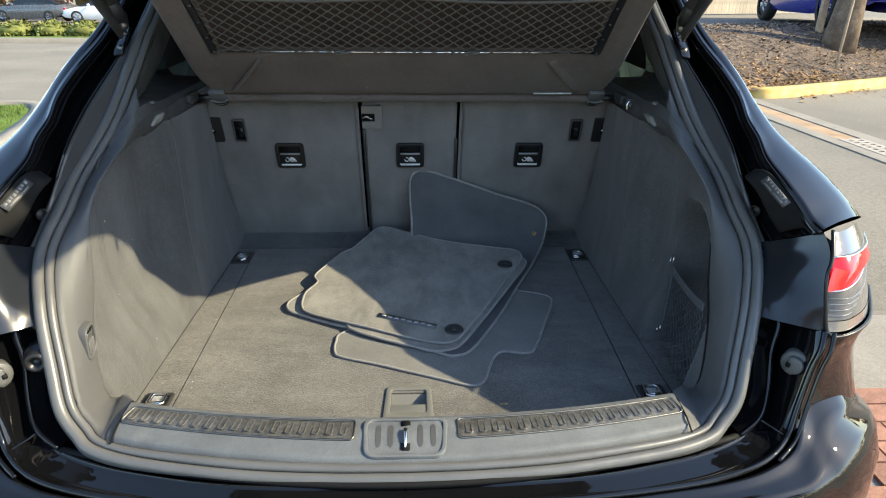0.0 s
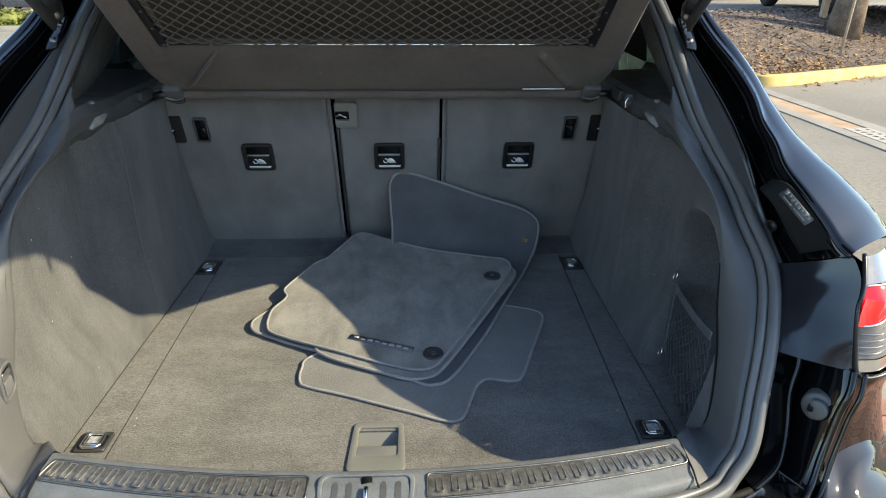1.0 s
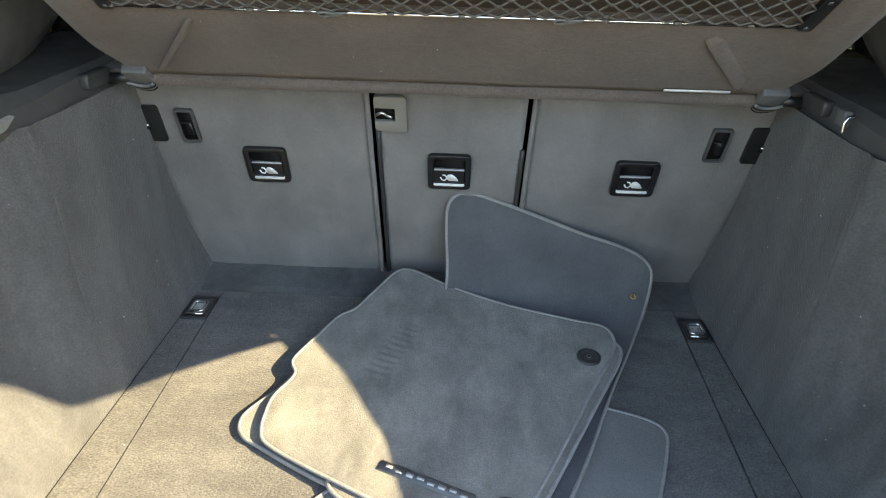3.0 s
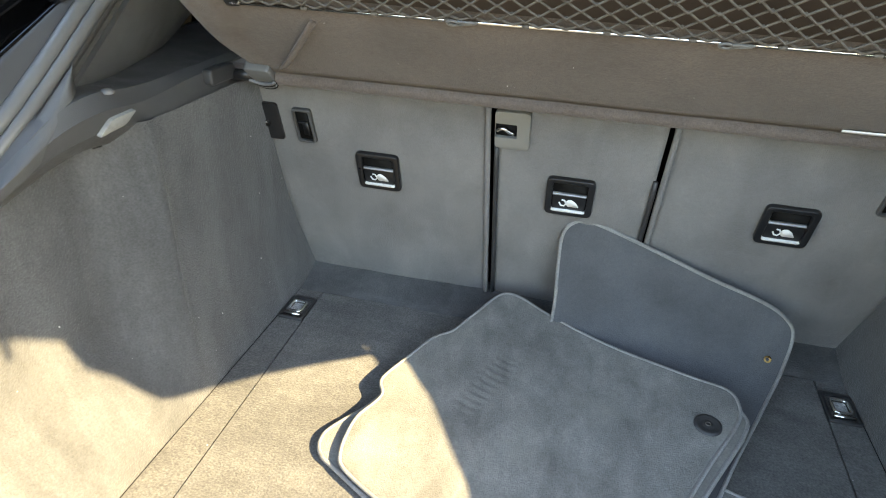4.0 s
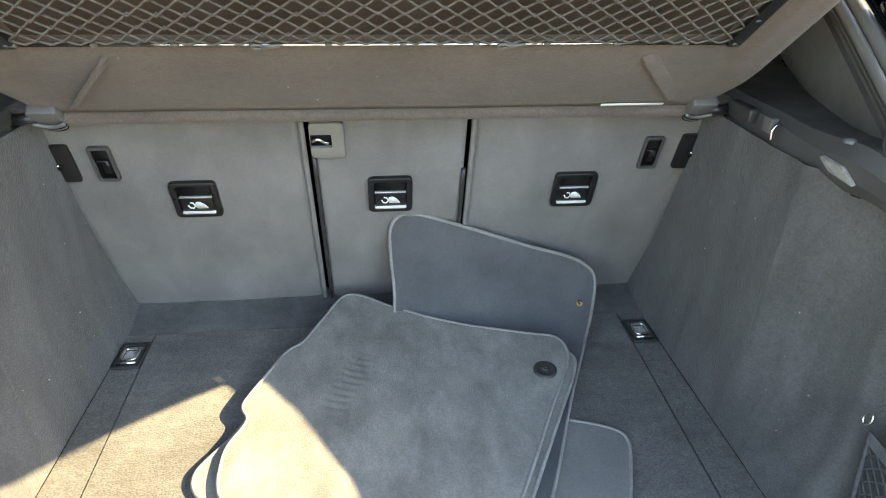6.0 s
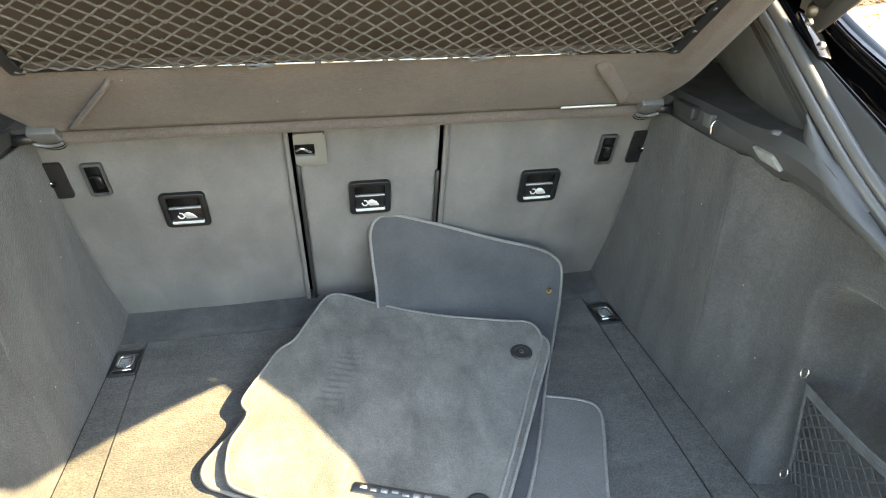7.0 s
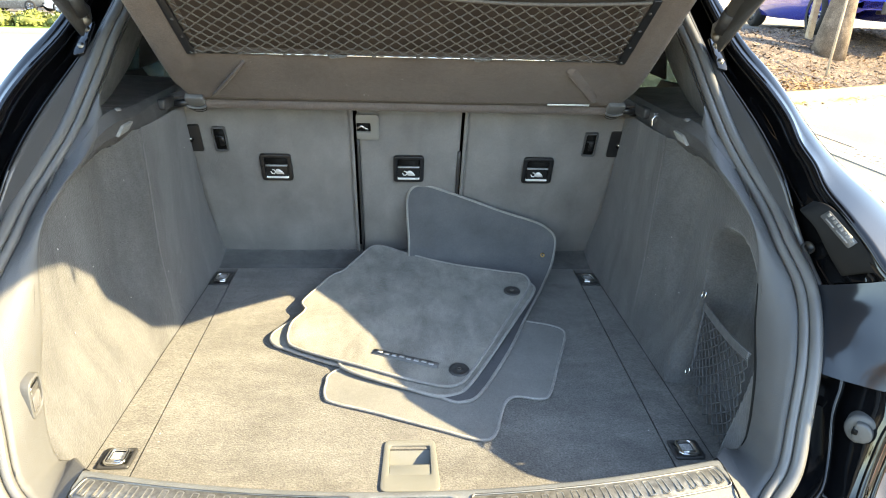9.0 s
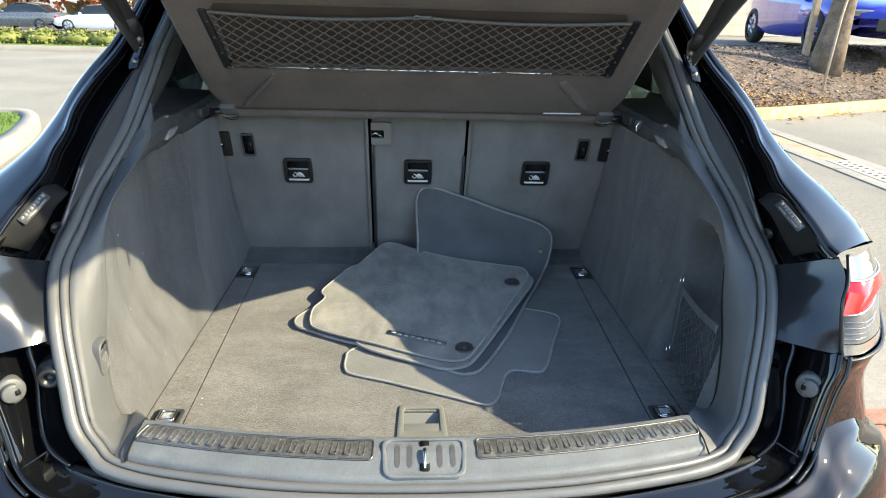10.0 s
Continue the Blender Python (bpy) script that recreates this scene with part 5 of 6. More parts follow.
for s in (-1, 1):
    part("side_body", hull([
        [(0.70, 1.93, 1.40), (0.80, 2.05, 1.12), (0.93, 2.10, 0.93), (0.945, 2.10, 0.62), (0.90, 2.10, 0.30)],
        [(0.80, 2.45, 1.06), (0.88, 2.45, 1.02), (0.945, 2.45, 0.90), (0.955, 2.45, 0.62), (0.90, 2.45, 0.30)],
        [(0.82, 3.60, 1.03), (0.89, 3.60, 0.99), (0.945, 3.60, 0.88), (0.955, 3.60, 0.60), (0.90, 3.60, 0.30)],
        [(0.80, 4.40, 1.02), (0.87, 4.40, 0.98), (0.940, 4.40, 0.86), (0.950, 4.40, 0.60), (0.88, 4.40, 0.30)],
        [(0.66, 5.15, 0.86), (0.76, 5.15, 0.83), (0.84, 5.15, 0.74), (0.86, 5.15, 0.55), (0.80, 5.15, 0.30)]], s), PAINT, car, "glossy black flank")
    window = part("side_window", hull([
        [(0.628, 2.04, 1.505), (0.665, 1.98, 1.40), (0.725, 1.98, 1.26), (0.79, 2.04, 1.125)],
        [(0.640, 2.50, 1.540), (0.70, 2.48, 1.38), (0.76, 2.46, 1.22), (0.80, 2.45, 1.062)],
        [(0.640, 3.20, 1.550), (0.70, 3.30, 1.38), (0.77, 3.45, 1.20), (0.82, 3.60, 1.034)]], s), GLASS, car, "tinted side window", solid=0.004, front=(s, 0, 0))
    window.visible_shadow = False
    part("window_rail", tube(mirror(flow([(0.602, 1.82, 1.565), (0.630, 2.05, 1.525), (0.642, 2.5, 1.552), (0.642, 3.2, 1.560), (0.72, 3.65, 1.33), (0.82, 4.0, 1.035)], 6), s), 0.028, sides=10), PAINT, car)
    for y in (1.66, 4.45):
        wheel = part("wheel", lathe([(0.24, -0.11), (0.34, -0.11), (0.362, -0.08), (0.365, 0.0), (0.362, 0.08), (0.34, 0.11), (0.25, 0.115), (0.24, 0.10)], (s * 0.82, y, 0.365), (s, 0, 0), sides=40), TYRE, car, "black tyre on a dark alloy wheel")
        bm = lathe([(0.25, 0.10), (0.245, 0.06), (0.06, 0.05), (0.05, 0.09), (0.0, 0.09)], (s * 0.82, y, 0.365), (s, 0, 0), sides=30)
        part("rim", bm, RIM, wheel)
roof_rows = []
for y, z, h in ((1.80, 1.575, 0.60), (2.0, 1.60, 0.625), (2.5, 1.63, 0.64), (3.2, 1.62, 0.635), (3.35, 1.605, 0.64)):
    roof_rows.append([(h * u, y, z - 0.055 * u ** 4 + 0.012 * (1 - u * u)) for u in np.linspace(-1, 1, 21)])
part("roof", sheet(roof_rows), PAINT, car, "glossy black roof", solid=0.03)
rows = [[(h * u, y, z) for u in np.linspace(-1, 1, 13)] for y, z, h in ((3.35, 1.60, 0.62), (3.7, 1.33, 0.70), (4.05, 1.04, 0.78))]
part("windscreen", sheet(rows), CAR_GLASS, car, "dark windscreen", solid=0.006)
rows = [[(h * u, y, z + 0.03 * (1 - u * u)) for u in np.linspace(-1, 1, 13)] for y, z, h in ((4.05, 1.03, 0.82), (4.5, 1.0, 0.80), (5.0, 0.90, 0.70), (5.22, 0.78, 0.64))]
part("bonnet", sheet(rows), PAINT, car, "glossy black bonnet", solid=0.01)
rows = [[(h * u, y + 0.10 * (1 - u * u), z) for u in np.linspace(-1, 1, 13)] for y, z, h in ((5.20, 0.80, 0.66), (5.28, 0.60, 0.80), (5.25, 0.32, 0.76))]
part("front_bumper", sheet(rows), PAINT, car, solid=0.01, front=(0, 1, 0))
part("underbody", box((-0.88, 0.78, 0.26), (0.88, 5.15, 0.32)), HOLE, car, smooth=False)
# dark cabin behind the seat backs and closed lining around the bay
part("cabin_floor", box((-0.80, 2.12, 0.40), (0.80, 4.2, 0.46)), HOLE, car, smooth=False)
part("dashboard", box((-0.78, 3.55, 0.46), (0.78, 4.1, 1.02)), HOLE, car, smooth=False)
for s in (-1, 1):
    part("pillar_lining", sheet([mirror(r, s) for r in ([(0.662, 1.88, 1.222), (0.650, 1.90, 1.36), (0.618, 1.98, 1.53)], [(0.672, 2.2, 1.226), (0.662, 2.2, 1.38), (0.622, 2.2, 1.545)], [(0.690, 2.62, 1.23), (0.676, 2.62, 1.39), (0.626, 2.62, 1.55)])]), DARK_PLASTIC, car, "dark inner pillar lining", solid=0.006, front=(-s, 0, 0))
part("headlining", sheet([[(0.58 * u, y, 1.555) for u in (-1, 0, 1)] for y in (1.86, 2.5, 3.3)]), SHELF_FELT, car, solid=0.01)
for s in (-1, 1):
    part("bay_lining", sheet([mirror(r, s) for r in ([(0.66, 1.10, 0.60), (0.66, 1.10, 1.04), (0.70, 1.30, 1.10)], [(0.70, 1.5, 0.60), (0.70, 1.5, 1.10), (0.72, 1.5, 1.195)], [(0.70, 2.12, 0.60), (0.70, 2.12, 1.10), (0.76, 2.12, 1.2)])]), HOLE, car, solid=0.004, front=(-s, 0, 0))
    part("seat_bolster", box((s * 0.60 - 0.06, 1.955, 0.66), (s * 0.60 + 0.10, 2.13, 1.16)), HOLE, car, smooth=False)


# ---- loose floor mats ----
def floor_mat(place, outline, lift, label, pile, bound=0.0036, cell=0.0038):
    """A mat from an outline in its own plane; lift(u, v, d) lays it in the bay."""
    xs, ys = [p[0] for p in outline], [p[1] for p in outline]
    ob = thing("floor_mat", place, label, "floor mat", "loose floor mats")
    bm, made = bmesh.new(), {}
    nx, ny = int((max(xs) - min(xs)) / cell) + 2, int((max(ys) - min(ys)) / cell) + 2

    def vert(i, j):
        if (i, j) not in made:
            made[i, j] = bm.verts.new(lift(min(xs) + i * cell, min(ys) + j * cell, 0.0))
        return made[i, j]
    for i in range(nx):
        for j in range(ny):
            if inside((min(xs) + (i + 0.5) * cell, min(ys) + (j + 0.5) * cell), outline):
                bm.faces.new((vert(i, j), vert(i + 1, j), vert(i + 1, j + 1), vert(i, j + 1)))
    part("carpet", bm, pile, ob, solid=0.004)
    part("binding", tube([lift(u, v, -0.0015) for u, v in outline], bound, sides=8, closed=True, flat=0.85), BINDING, ob, "grey sewn edge binding")
    return ob


def even(points, closed=True, steps=5):
    return [(p.x, p.y) for p in flow([(u, v, 0) for u, v in points], steps, closed)]


FRONT_MAT = even([(-0.090, 1.850), (-0.110, 1.832), (-0.129, 1.795), (-0.149, 1.757), (-0.168, 1.722), (-0.197, 1.699), (-0.227, 1.640), (-0.249, 1.596), (-0.252, 1.577),
                  (-0.242, 1.557), (-0.245, 1.538), (-0.262, 1.497), (-0.264, 1.455), (-0.260, 1.425), (-0.247, 1.403), (-0.193, 1.371), (-0.089, 1.317), (0.005, 1.276), (0.060, 1.2575),
                  (0.090, 1.259), (0.111, 1.277), (0.146, 1.339), (0.203, 1.445), (0.246, 1.530), (0.298, 1.626), (0.306, 1.668), (0.292, 1.697),
                  (0.244, 1.709), (0.180, 1.727), (0.122, 1.746), (0.060, 1.772), (-0.004, 1.806), (-0.060, 1.842)])
# the two mats under it show a corner each
UNDER_MAT = even([(-0.141, 1.358), (-0.143, 1.342), (-0.131, 1.324), (-0.088, 1.295), (0.004, 1.253), (0.050, 1.234), (0.086, 1.238), (0.112, 1.258), (0.160, 1.338), (0.258, 1.520),
                  (0.309, 1.615), (0.312, 1.655), (0.270, 1.690), (0.12, 1.70), (-0.02, 1.69), (-0.10, 1.60), (-0.130, 1.45)])
CORNER_MAT = even([(-0.240, 1.575), (-0.262, 1.528), (-0.286, 1.492), (-0.301, 1.464), (-0.300, 1.440), (-0.287, 1.421), (-0.264, 1.408), (-0.198, 1.371), (-0.137, 1.339),
                   (-0.05, 1.31), (0.03, 1.33), (0.10, 1.42), (0.18, 1.58), (0.06, 1.66), (-0.12, 1.66), (-0.21, 1.62)])


def top_lift(u, v, d):
    z = float(np.interp(v, [1.1, 1.28, 1.6, 1.9], [0.711, 0.7185, 0.739, 0.765]))
    z -= 0.008 * smooth01((-0.08 - u) / 0.15)
    dip = -0.004 * math.exp(-((u + 0.25) ** 2 + (v - 1.55) ** 2) / 0.004)
    # ripples pressed into the pile
    a, b = (u + 0.11) * 0.389 + (v - 1.545) * 0.921, (u + 0.11) * 0.921 - (v - 1.545) * 0.389
    if -0.02 < a < 0.18 and abs(b) < 0.026:
        dip += 0.0015 * math.sin(2 * math.pi * (a - 6 * b * b) / 0.015) * (1 - (b / 0.026) ** 2) * smooth01((a + 0.02) / 0.03) * smooth01((0.18 - a) / 0.08)
    return (u, v, z + d + dip + 0.0016 * noise.noise((u * 7, v * 7, 1)))


def under_lift(gap):
    def lift(u, v, d):
        x, y, z = top_lift(u, v, d)
        return (x, y, z - gap)
    return lift


top_mat = floor_mat((0.02, 1.5, 0.70), FRONT_MAT, top_lift, "dusty charcoal pile floor mat on top of a stack of mats", MAT_PILE)
floor_mat((0.05, 1.45, 0.70), UNDER_MAT, under_lift(0.0055), "charcoal pile floor mat under another mat", MAT_PILE)
floor_mat((-0.1, 1.48, 0.70), CORNER_MAT, under_lift(0.0105), "charcoal floor mat with one worn corner sticking out of the stack", MAT_PILE)


def on_top(u, v, d):
    x, y, z = top_lift(u, v, 0)
    return (x, y, z + d)


for (u, v), r in (((0.2545, 1.612), 0.021), ((0.100, 1.305), 0.0215)):
    at = on_top(u, v, -0.001)
    eye = part("fastener", lathe([(0.0, 0.0042), (0.004, 0.0042), (0.006, 0.003), (r * 0.55, 0.0022), (r * 0.72, 0.0046), (r * 0.94, 0.004), (r, 0.0)], at, (0, -0.08, 1), sides=24), DARK_PLASTIC, top_mat, "black round mat fastener")
    part("eyelet", disc(on_top(u, v, 0.0022), (0, -0.08, 1), 0.0045, 0.0016, sides=14, inner=0.0028), STEEL, eye)
# woven name plate: plain silver bars in place of the maker's lettering
B0, B1 = Vector((-0.074, 1.3665)), Vector((0.058, 1.3185))
ALONG = (B1 - B0).normalized()
ACROSS = Vector((-ALONG.y, ALONG.x))


def on_badge(a, b, d):
    p = (B0 + B1) / 2 + ALONG * a + ACROSS * b
    k = a / 0.142 + 0.5
    z = on_top(B0.x, B0.y, d)[2] * (1 - k) + on_top(B1.x, B1.y, d)[2] * k
    return (p.x, p.y, z + 0.0005 + 0.06 * b)


badge = part("name_badge", slab(rounded(rect(-0.071, -0.0085, 0.071, 0.0085), 0.003), on_badge, -0.0015, 0.0016), PIVOT_GREY, top_mat, "dark badge with plain grey bars")
for k in range(8):
    a = -0.056 + k * 0.016
    part("bar", slab(rounded(rect(a - 0.0052, -0.0036 if k % 3 else -0.0014, a + 0.0052, 0.0036 if k % 3 - 1 else 0.0012), 0.0012, 3), on_badge, 0.0010, 0.0030), SILVER, badge)

# mat leaning on the middle seat back
LEAN_PROFILE = [(1.18, 0.7092), (1.55, 0.710), (1.66, 0.713), (1.73, 0.724), (1.782, 0.748), (1.812, 0.785), (1.826, 0.825), (1.835, 0.87), (1.842, 0.95), (1.846, 1.0)]
LEAN_LINE = flow([(0, y, z) for y, z in LEAN_PROFILE], 60)
LEAN_S = [0.0]
for a, b in zip(LEAN_LINE[:-1], LEAN_LINE[1:]):
    LEAN_S.append(LEAN_S[-1] + (b - a).length)


def lean_lift(u, v, d):
    y = float(np.interp(v, LEAN_S, [p.y for p in LEAN_LINE]))
    z = float(np.interp(v, LEAN_S, [p.z for p in LEAN_LINE]))
    t = smooth01((v - 0.5) / 0.2)
    return (u, y - d * t, z + d * (1 - t) + (0.003 * t + 0.0005) * noise.noise((u * 6, v * 6, 8)))


def arc(y, z):
    """Run along the leaning mat at a height."""
    near = min(range(len(LEAN_LINE)), key=lambda i: (LEAN_LINE[i].y - y) ** 2 + (LEAN_LINE[i].z - z) ** 2)
    return LEAN_S[near]


LEAN_OUT = even([(0.0, arc(1.775, 0.765)), (-0.003, arc(1.83, 0.85)), (-0.003, arc(1.838, 0.905)), (0.012, arc(1.842, 0.932)), (0.045, arc(1.843, 0.939)), (0.123, arc(1.84, 0.916)),
                 (0.254, arc(1.833, 0.869)), (0.343, arc(1.83, 0.843)), (0.386, arc(1.824, 0.822)), (0.404, arc(1.806, 0.797)), (0.392, arc(1.77, 0.76)), (0.357, arc(1.706, 0.728)),
                 (0.290, arc(1.565, 0.71)), (0.221, arc(1.40, 0.708)), (0.162, arc(1.285, 0.707)), (0.143, arc(1.250, 0.707)), (0.126, arc(1.231, 0.707)), (0.106, arc(1.220, 0.707)), (0.072, arc(1.224, 0.707)),
                 (-0.02, arc(1.30, 0.707)), (-0.06, arc(1.40, 0.707)), (-0.03, arc(1.6, 0.71))])
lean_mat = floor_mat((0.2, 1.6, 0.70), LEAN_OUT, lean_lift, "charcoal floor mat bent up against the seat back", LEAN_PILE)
part("rivet", disc((0.361, 1.772, 0.768), (0, -0.8, 0.6), 0.006, 0.003, sides=14, inner=0.003), surface("brass", (0.45, 0.28, 0.10), 0.3, 1.0), lean_mat, "small brass eyelet")

LOW_OUT = even([(-0.02, 1.42), (-0.148, 1.329), (-0.163, 1.285), (-0.160, 1.243), (-0.143, 1.225), (-0.07, 1.197), (0.0, 1.167), (0.06, 1.142), (0.114, 1.118), (0.140, 1.117), (0.155, 1.139),
                (0.166, 1.175), (0.182, 1.218), (0.205, 1.238), (0.250, 1.229), (0.274, 1.246), (0.312, 1.345), (0.347, 1.436), (0.357, 1.476), (0.342, 1.500), (0.288, 1.522), (0.2, 1.54), (0.08, 1.50)])
floor_mat((0.1, 1.3, 0.70), LOW_OUT, lambda u, v, d: (u, v, 0.7046 + d + 0.0008 * noise.noise((u * 8, v * 8, 4))), "grey rear floor mat with a notched edge lying on the carpet", MAT_PLAIN)


# ---- tailgate, swung up above ----
tailgate = thing("tailgate", (0, 1.95, 1.62), "black tailgate swung up over the cargo bay", "tailgate")
rows = []
for k in range(20):
    t = k / 19
    y, z = 1.98 - 1.12 * t, 1.60 + 0.40 * t
    half = 0.60 + 0.06 * math.sin(math.pi * t)
    rows.append([(half * u, y - 0.05 * t * (1 - u * u), z + 0.03 * (1 - abs(u) ** 3) - (0.20 - 0.12 * t) * smooth01((abs(u) - 0.86) / 0.14)) for u in np.linspace(-1, 1, 41)])
part("skin", sheet(rows), PAINT, tailgate, "glossy black outer skin", solid=0.02)
part("lining", sheet([[(0.9 * x, y, z - 0.05) for x, y, z in r[5:-5]] for r in rows]), LEDGE_PLASTIC, tailgate, "dark inner lining", solid=0.01)


# ---- outdoors ----
def lie(x, y):
    """Height of the ground sheet, falling gently away beyond the road."""
    return -0.024 * max(0.0, y - 15.0) * smooth01((4 - x) / 8) if y < 80 else -0.024 * 65 * smooth01((4 - x) / 8)


xs = sorted(set(list(np.linspace(-300, 300, 25)) + list(np.linspace(-40, 30, 36))))
ys = sorted(set(list(np.linspace(-300, 300, 25)) + list(np.linspace(-10, 80, 46))))
ground = part("ground", sheet([[(x, y, lie(x, y)) for x in xs] for y in ys]), ASPHALT)
tagged(ground, "sunlit pale asphalt of a parking lot", "ground", kind="structure")


def kerb_run(points, material, label, high=0.15, wide=0.15):
    pts = flow([(x, y, 0) for x, y in points], 8)
    rows = []
    for i, p in enumerate(pts):
        a, b = pts[max(i - 1, 0)], pts[min(i + 1, len(pts) - 1)]
        out = Vector((-(b - a).y, (b - a).x, 0)).normalized()
        z = lie(p.x, p.y)
        wob = 0.006 * noise.noise((p.x * 3, p.y * 3, 0))
        rows.append([p + Vector((0, 0, z - 0.05)), p + Vector((0, 0, z + high - 0.03 + wob)), p + out * 0.025 + Vector((0, 0, z + high + wob)), p + out * wide + Vector((0, 0, z + high)), p + out * wide + Vector((0, 0, z - 0.05))])
    ob = part("kerb", sheet(rows), material)
    return tagged(ob, label, "kerb", kind="structure")


kerb_run([(5.9, 12.5), (5.1, 10.7), (4.72, 9.5), (4.9, 8.98), (5.35, 9.0), (6.3, 9.42), (8.0, 10.2), (9.5, 10.9), (14, 13.0)], YELLOW, "worn yellow painted concrete kerb of a planting bed")

# planting bed rising to the upper row of parking
KERB_AT, KERB_N = Vector((5.34, 9.02)), Vector((-0.42, 0.9075))


def bank(x, y):
    d = (Vector((x, y)) - KERB_AT).dot(KERB_N)
    return 0.13 + 0.60 * smooth01((d - 0.05) / 3.0) * 1.0


rows = []
for i in range(60):
    row = []
    for j in range(60):
        u, d = -0.9 + 11.5 * i / 59, 0.12 + 4.3 * j / 59
        x, y = KERB_AT.x + 0.9075 * u + KERB_N.x * d, KERB_AT.y + 0.42 * u + KERB_N.y * d
        row.append((x, y, bank(x, y) + 0.02 * noise.noise((x * 3, y * 3, 0)) + 0.01 * noise.noise((x * 11, y * 11, 3))))
    rows.append(row)
bed = tagged(part("planting_bed", sheet(rows), MULCH), "dark mulch planting bed strewn with fallen leaves", "planting bed", kind="structure")
UP = 0.72
rows = []
for i in range(12):
    row = []
    for j in range(12):
        u, d = -0.9 + 26 * i / 11, 4.2 + 26 * j / 11
        row.append((KERB_AT.x + 0.9075 * u + KERB_N.x * d, KERB_AT.y + 0.42 * u + KERB_N.y * d, UP))
    rows.append(row)
tagged(part("upper_lot", sheet(rows), ASPHALT, solid=0.3), "asphalt of the raised parking row", "parking lot", kind="structure")


def leaf_cloud(bm, at, count, size, spread, up=1.0):
    """Small bent leaves round a point."""
    for _ in range(count):
        p = Vector(at) + Vector([random.gauss(0, s) for s in spread])
        turn = Euler((random.uniform(-1, 1) * up, random.uniform(-1, 1) * up, random.uniform(0, 6.28))).to_matrix()
        k = size * random.uniform(0.6, 1.4)
        v = [bm.verts.new(p + turn @ Vector(q) * k) for q in ((-0.5, 0, 0.06), (0, -0.32, 0), (0.5, 0, 0.08), (0, 0.32, 0))]
        bm.faces.new(v)


bm, chips = bmesh.new(), bmesh.new()
for _ in range(900):
    u, d = random.uniform(-0.7, 9), abs(random.gauss(0, 1.3)) + 0.1
    x, y = KERB_AT.x + 0.9075 * u + KERB_N.x * d, KERB_AT.y + 0.42 * u + KERB_N.y * d
    leaf_cloud(bm, (x, y, bank(x, y) + 0.025), 1, 0.055, (0, 0, 0.004), 0.5)
for _ in range(700):
    u, d = random.uniform(-0.8, 1.8), abs(random.gauss(0, 0.6)) + 0.12
    x, y = KERB_AT.x + 0.9075 * u + KERB_N.x * d, KERB_AT.y + 0.42 * u + KERB_N.y * d
    leaf_cloud(bm, (x, y, bank(x, y) + 0.028), 1, 0.06, (0, 0, 0.006), 0.6)
for _ in range(170):
    u = random.uniform(-0.3, 8)
    d = -abs(random.gauss(0, 0.22)) - 0.02
    leaf_cloud(bm, (KERB_AT.x + 0.9075 * u + KERB_N.x * d, KERB_AT.y + 0.42 * u + KERB_N.y * d, 0.012), 1, 0.07, (0, 0, 0.003), 0.4)
tagged(part("fallen_leaves", bm, FALLEN, smooth=False), "dry brown fallen leaves on mulch and kerb", "leaves", kind="stuff")
for _ in range(7500):
    u, d = random.uniform(-0.7, 9), random.uniform(0.12, 4.3)
    x, y = KERB_AT.x + 0.9075 * u + KERB_N.x * d, KERB_AT.y + 0.42 * u + KERB_N.y * d
    leaf_cloud(chips, (x, y, bank(x, y) + 0.02), 1, random.choice((0.03, 0.045, 0.07)), (0, 0, 0.008), 0.6)
tagged(part("mulch_chips", chips, surface("bark_chip", (0.19, 0.15, 0.12), 0.95, vary=0.6, scale=9, spec=0.1), smooth=False), "dark bark mulch chips", "mulch", kind="stuff")


def tree(place, height, girth, crown_material, label, crown_from=0.45, leaves=5000, leaf=0.16, lean=(0, 0), spread=1.0):
    x, y, z = place
    ob = thing("tree", place, label, "tree")
    bm = bmesh.new()
    spine = [Vector((x + lean[0] * t + 0.06 * math.sin(4 * t), y + lean[1] * t, z + height * 0.75 * t - 0.1)) for t in np.linspace(0, 1, 14)]
    tube(spine, lambda t: girth * (0.5 + 0.14 * math.exp(-t * 20) + 0.05 * math.sin(20 * t)) * (1 - 0.8 * t), bm, sides=14)
    ends = []
    for k in range(11):
        t = crown_from + (1 - crown_from) * k / 11
        base = spine[min(int(t * 13), 13)]
        a = k * 2.4 + random.uniform(-0.4, 0.4)
        reach = height * 0.30 * spread * (1.15 - 0.6 * t)
        tip = base + Vector((math.cos(a) * reach, math.sin(a) * reach, height * 0.18))
        mid = base.lerp(tip, 0.5) + Vector((0, 0, height * 0.03))
        tube(flow([base, mid, tip], 4), lambda q: girth * 0.16 * (1 - 0.85 * q), bm, sides=7)
        ends += [mid, tip, base.lerp(tip, 0.75)]
        for _ in range(3):
            twig = tip + Vector([random.gauss(0, reach * 0.3) for _ in range(3)])
            tube([mid.lerp(tip, random.random()), twig], lambda q: girth * 0.05 * (1 - 0.7 * q), bm, sides=5)
            ends.append(twig)
    part("trunk", bm, BARK, ob, "rough grey-brown trunk and limbs")
    crown = bmesh.new()
    for _ in range(leaves // 14):
        at = random.choice(ends) + Vector([random.gauss(0, height * 0.055) for _ in range(3)])
        leaf_cloud(crown, at, 14, leaf, (height * 0.022,) * 3, 1.2)
    part("crown", crown, crown_material, ob, smooth=False)
    return ob


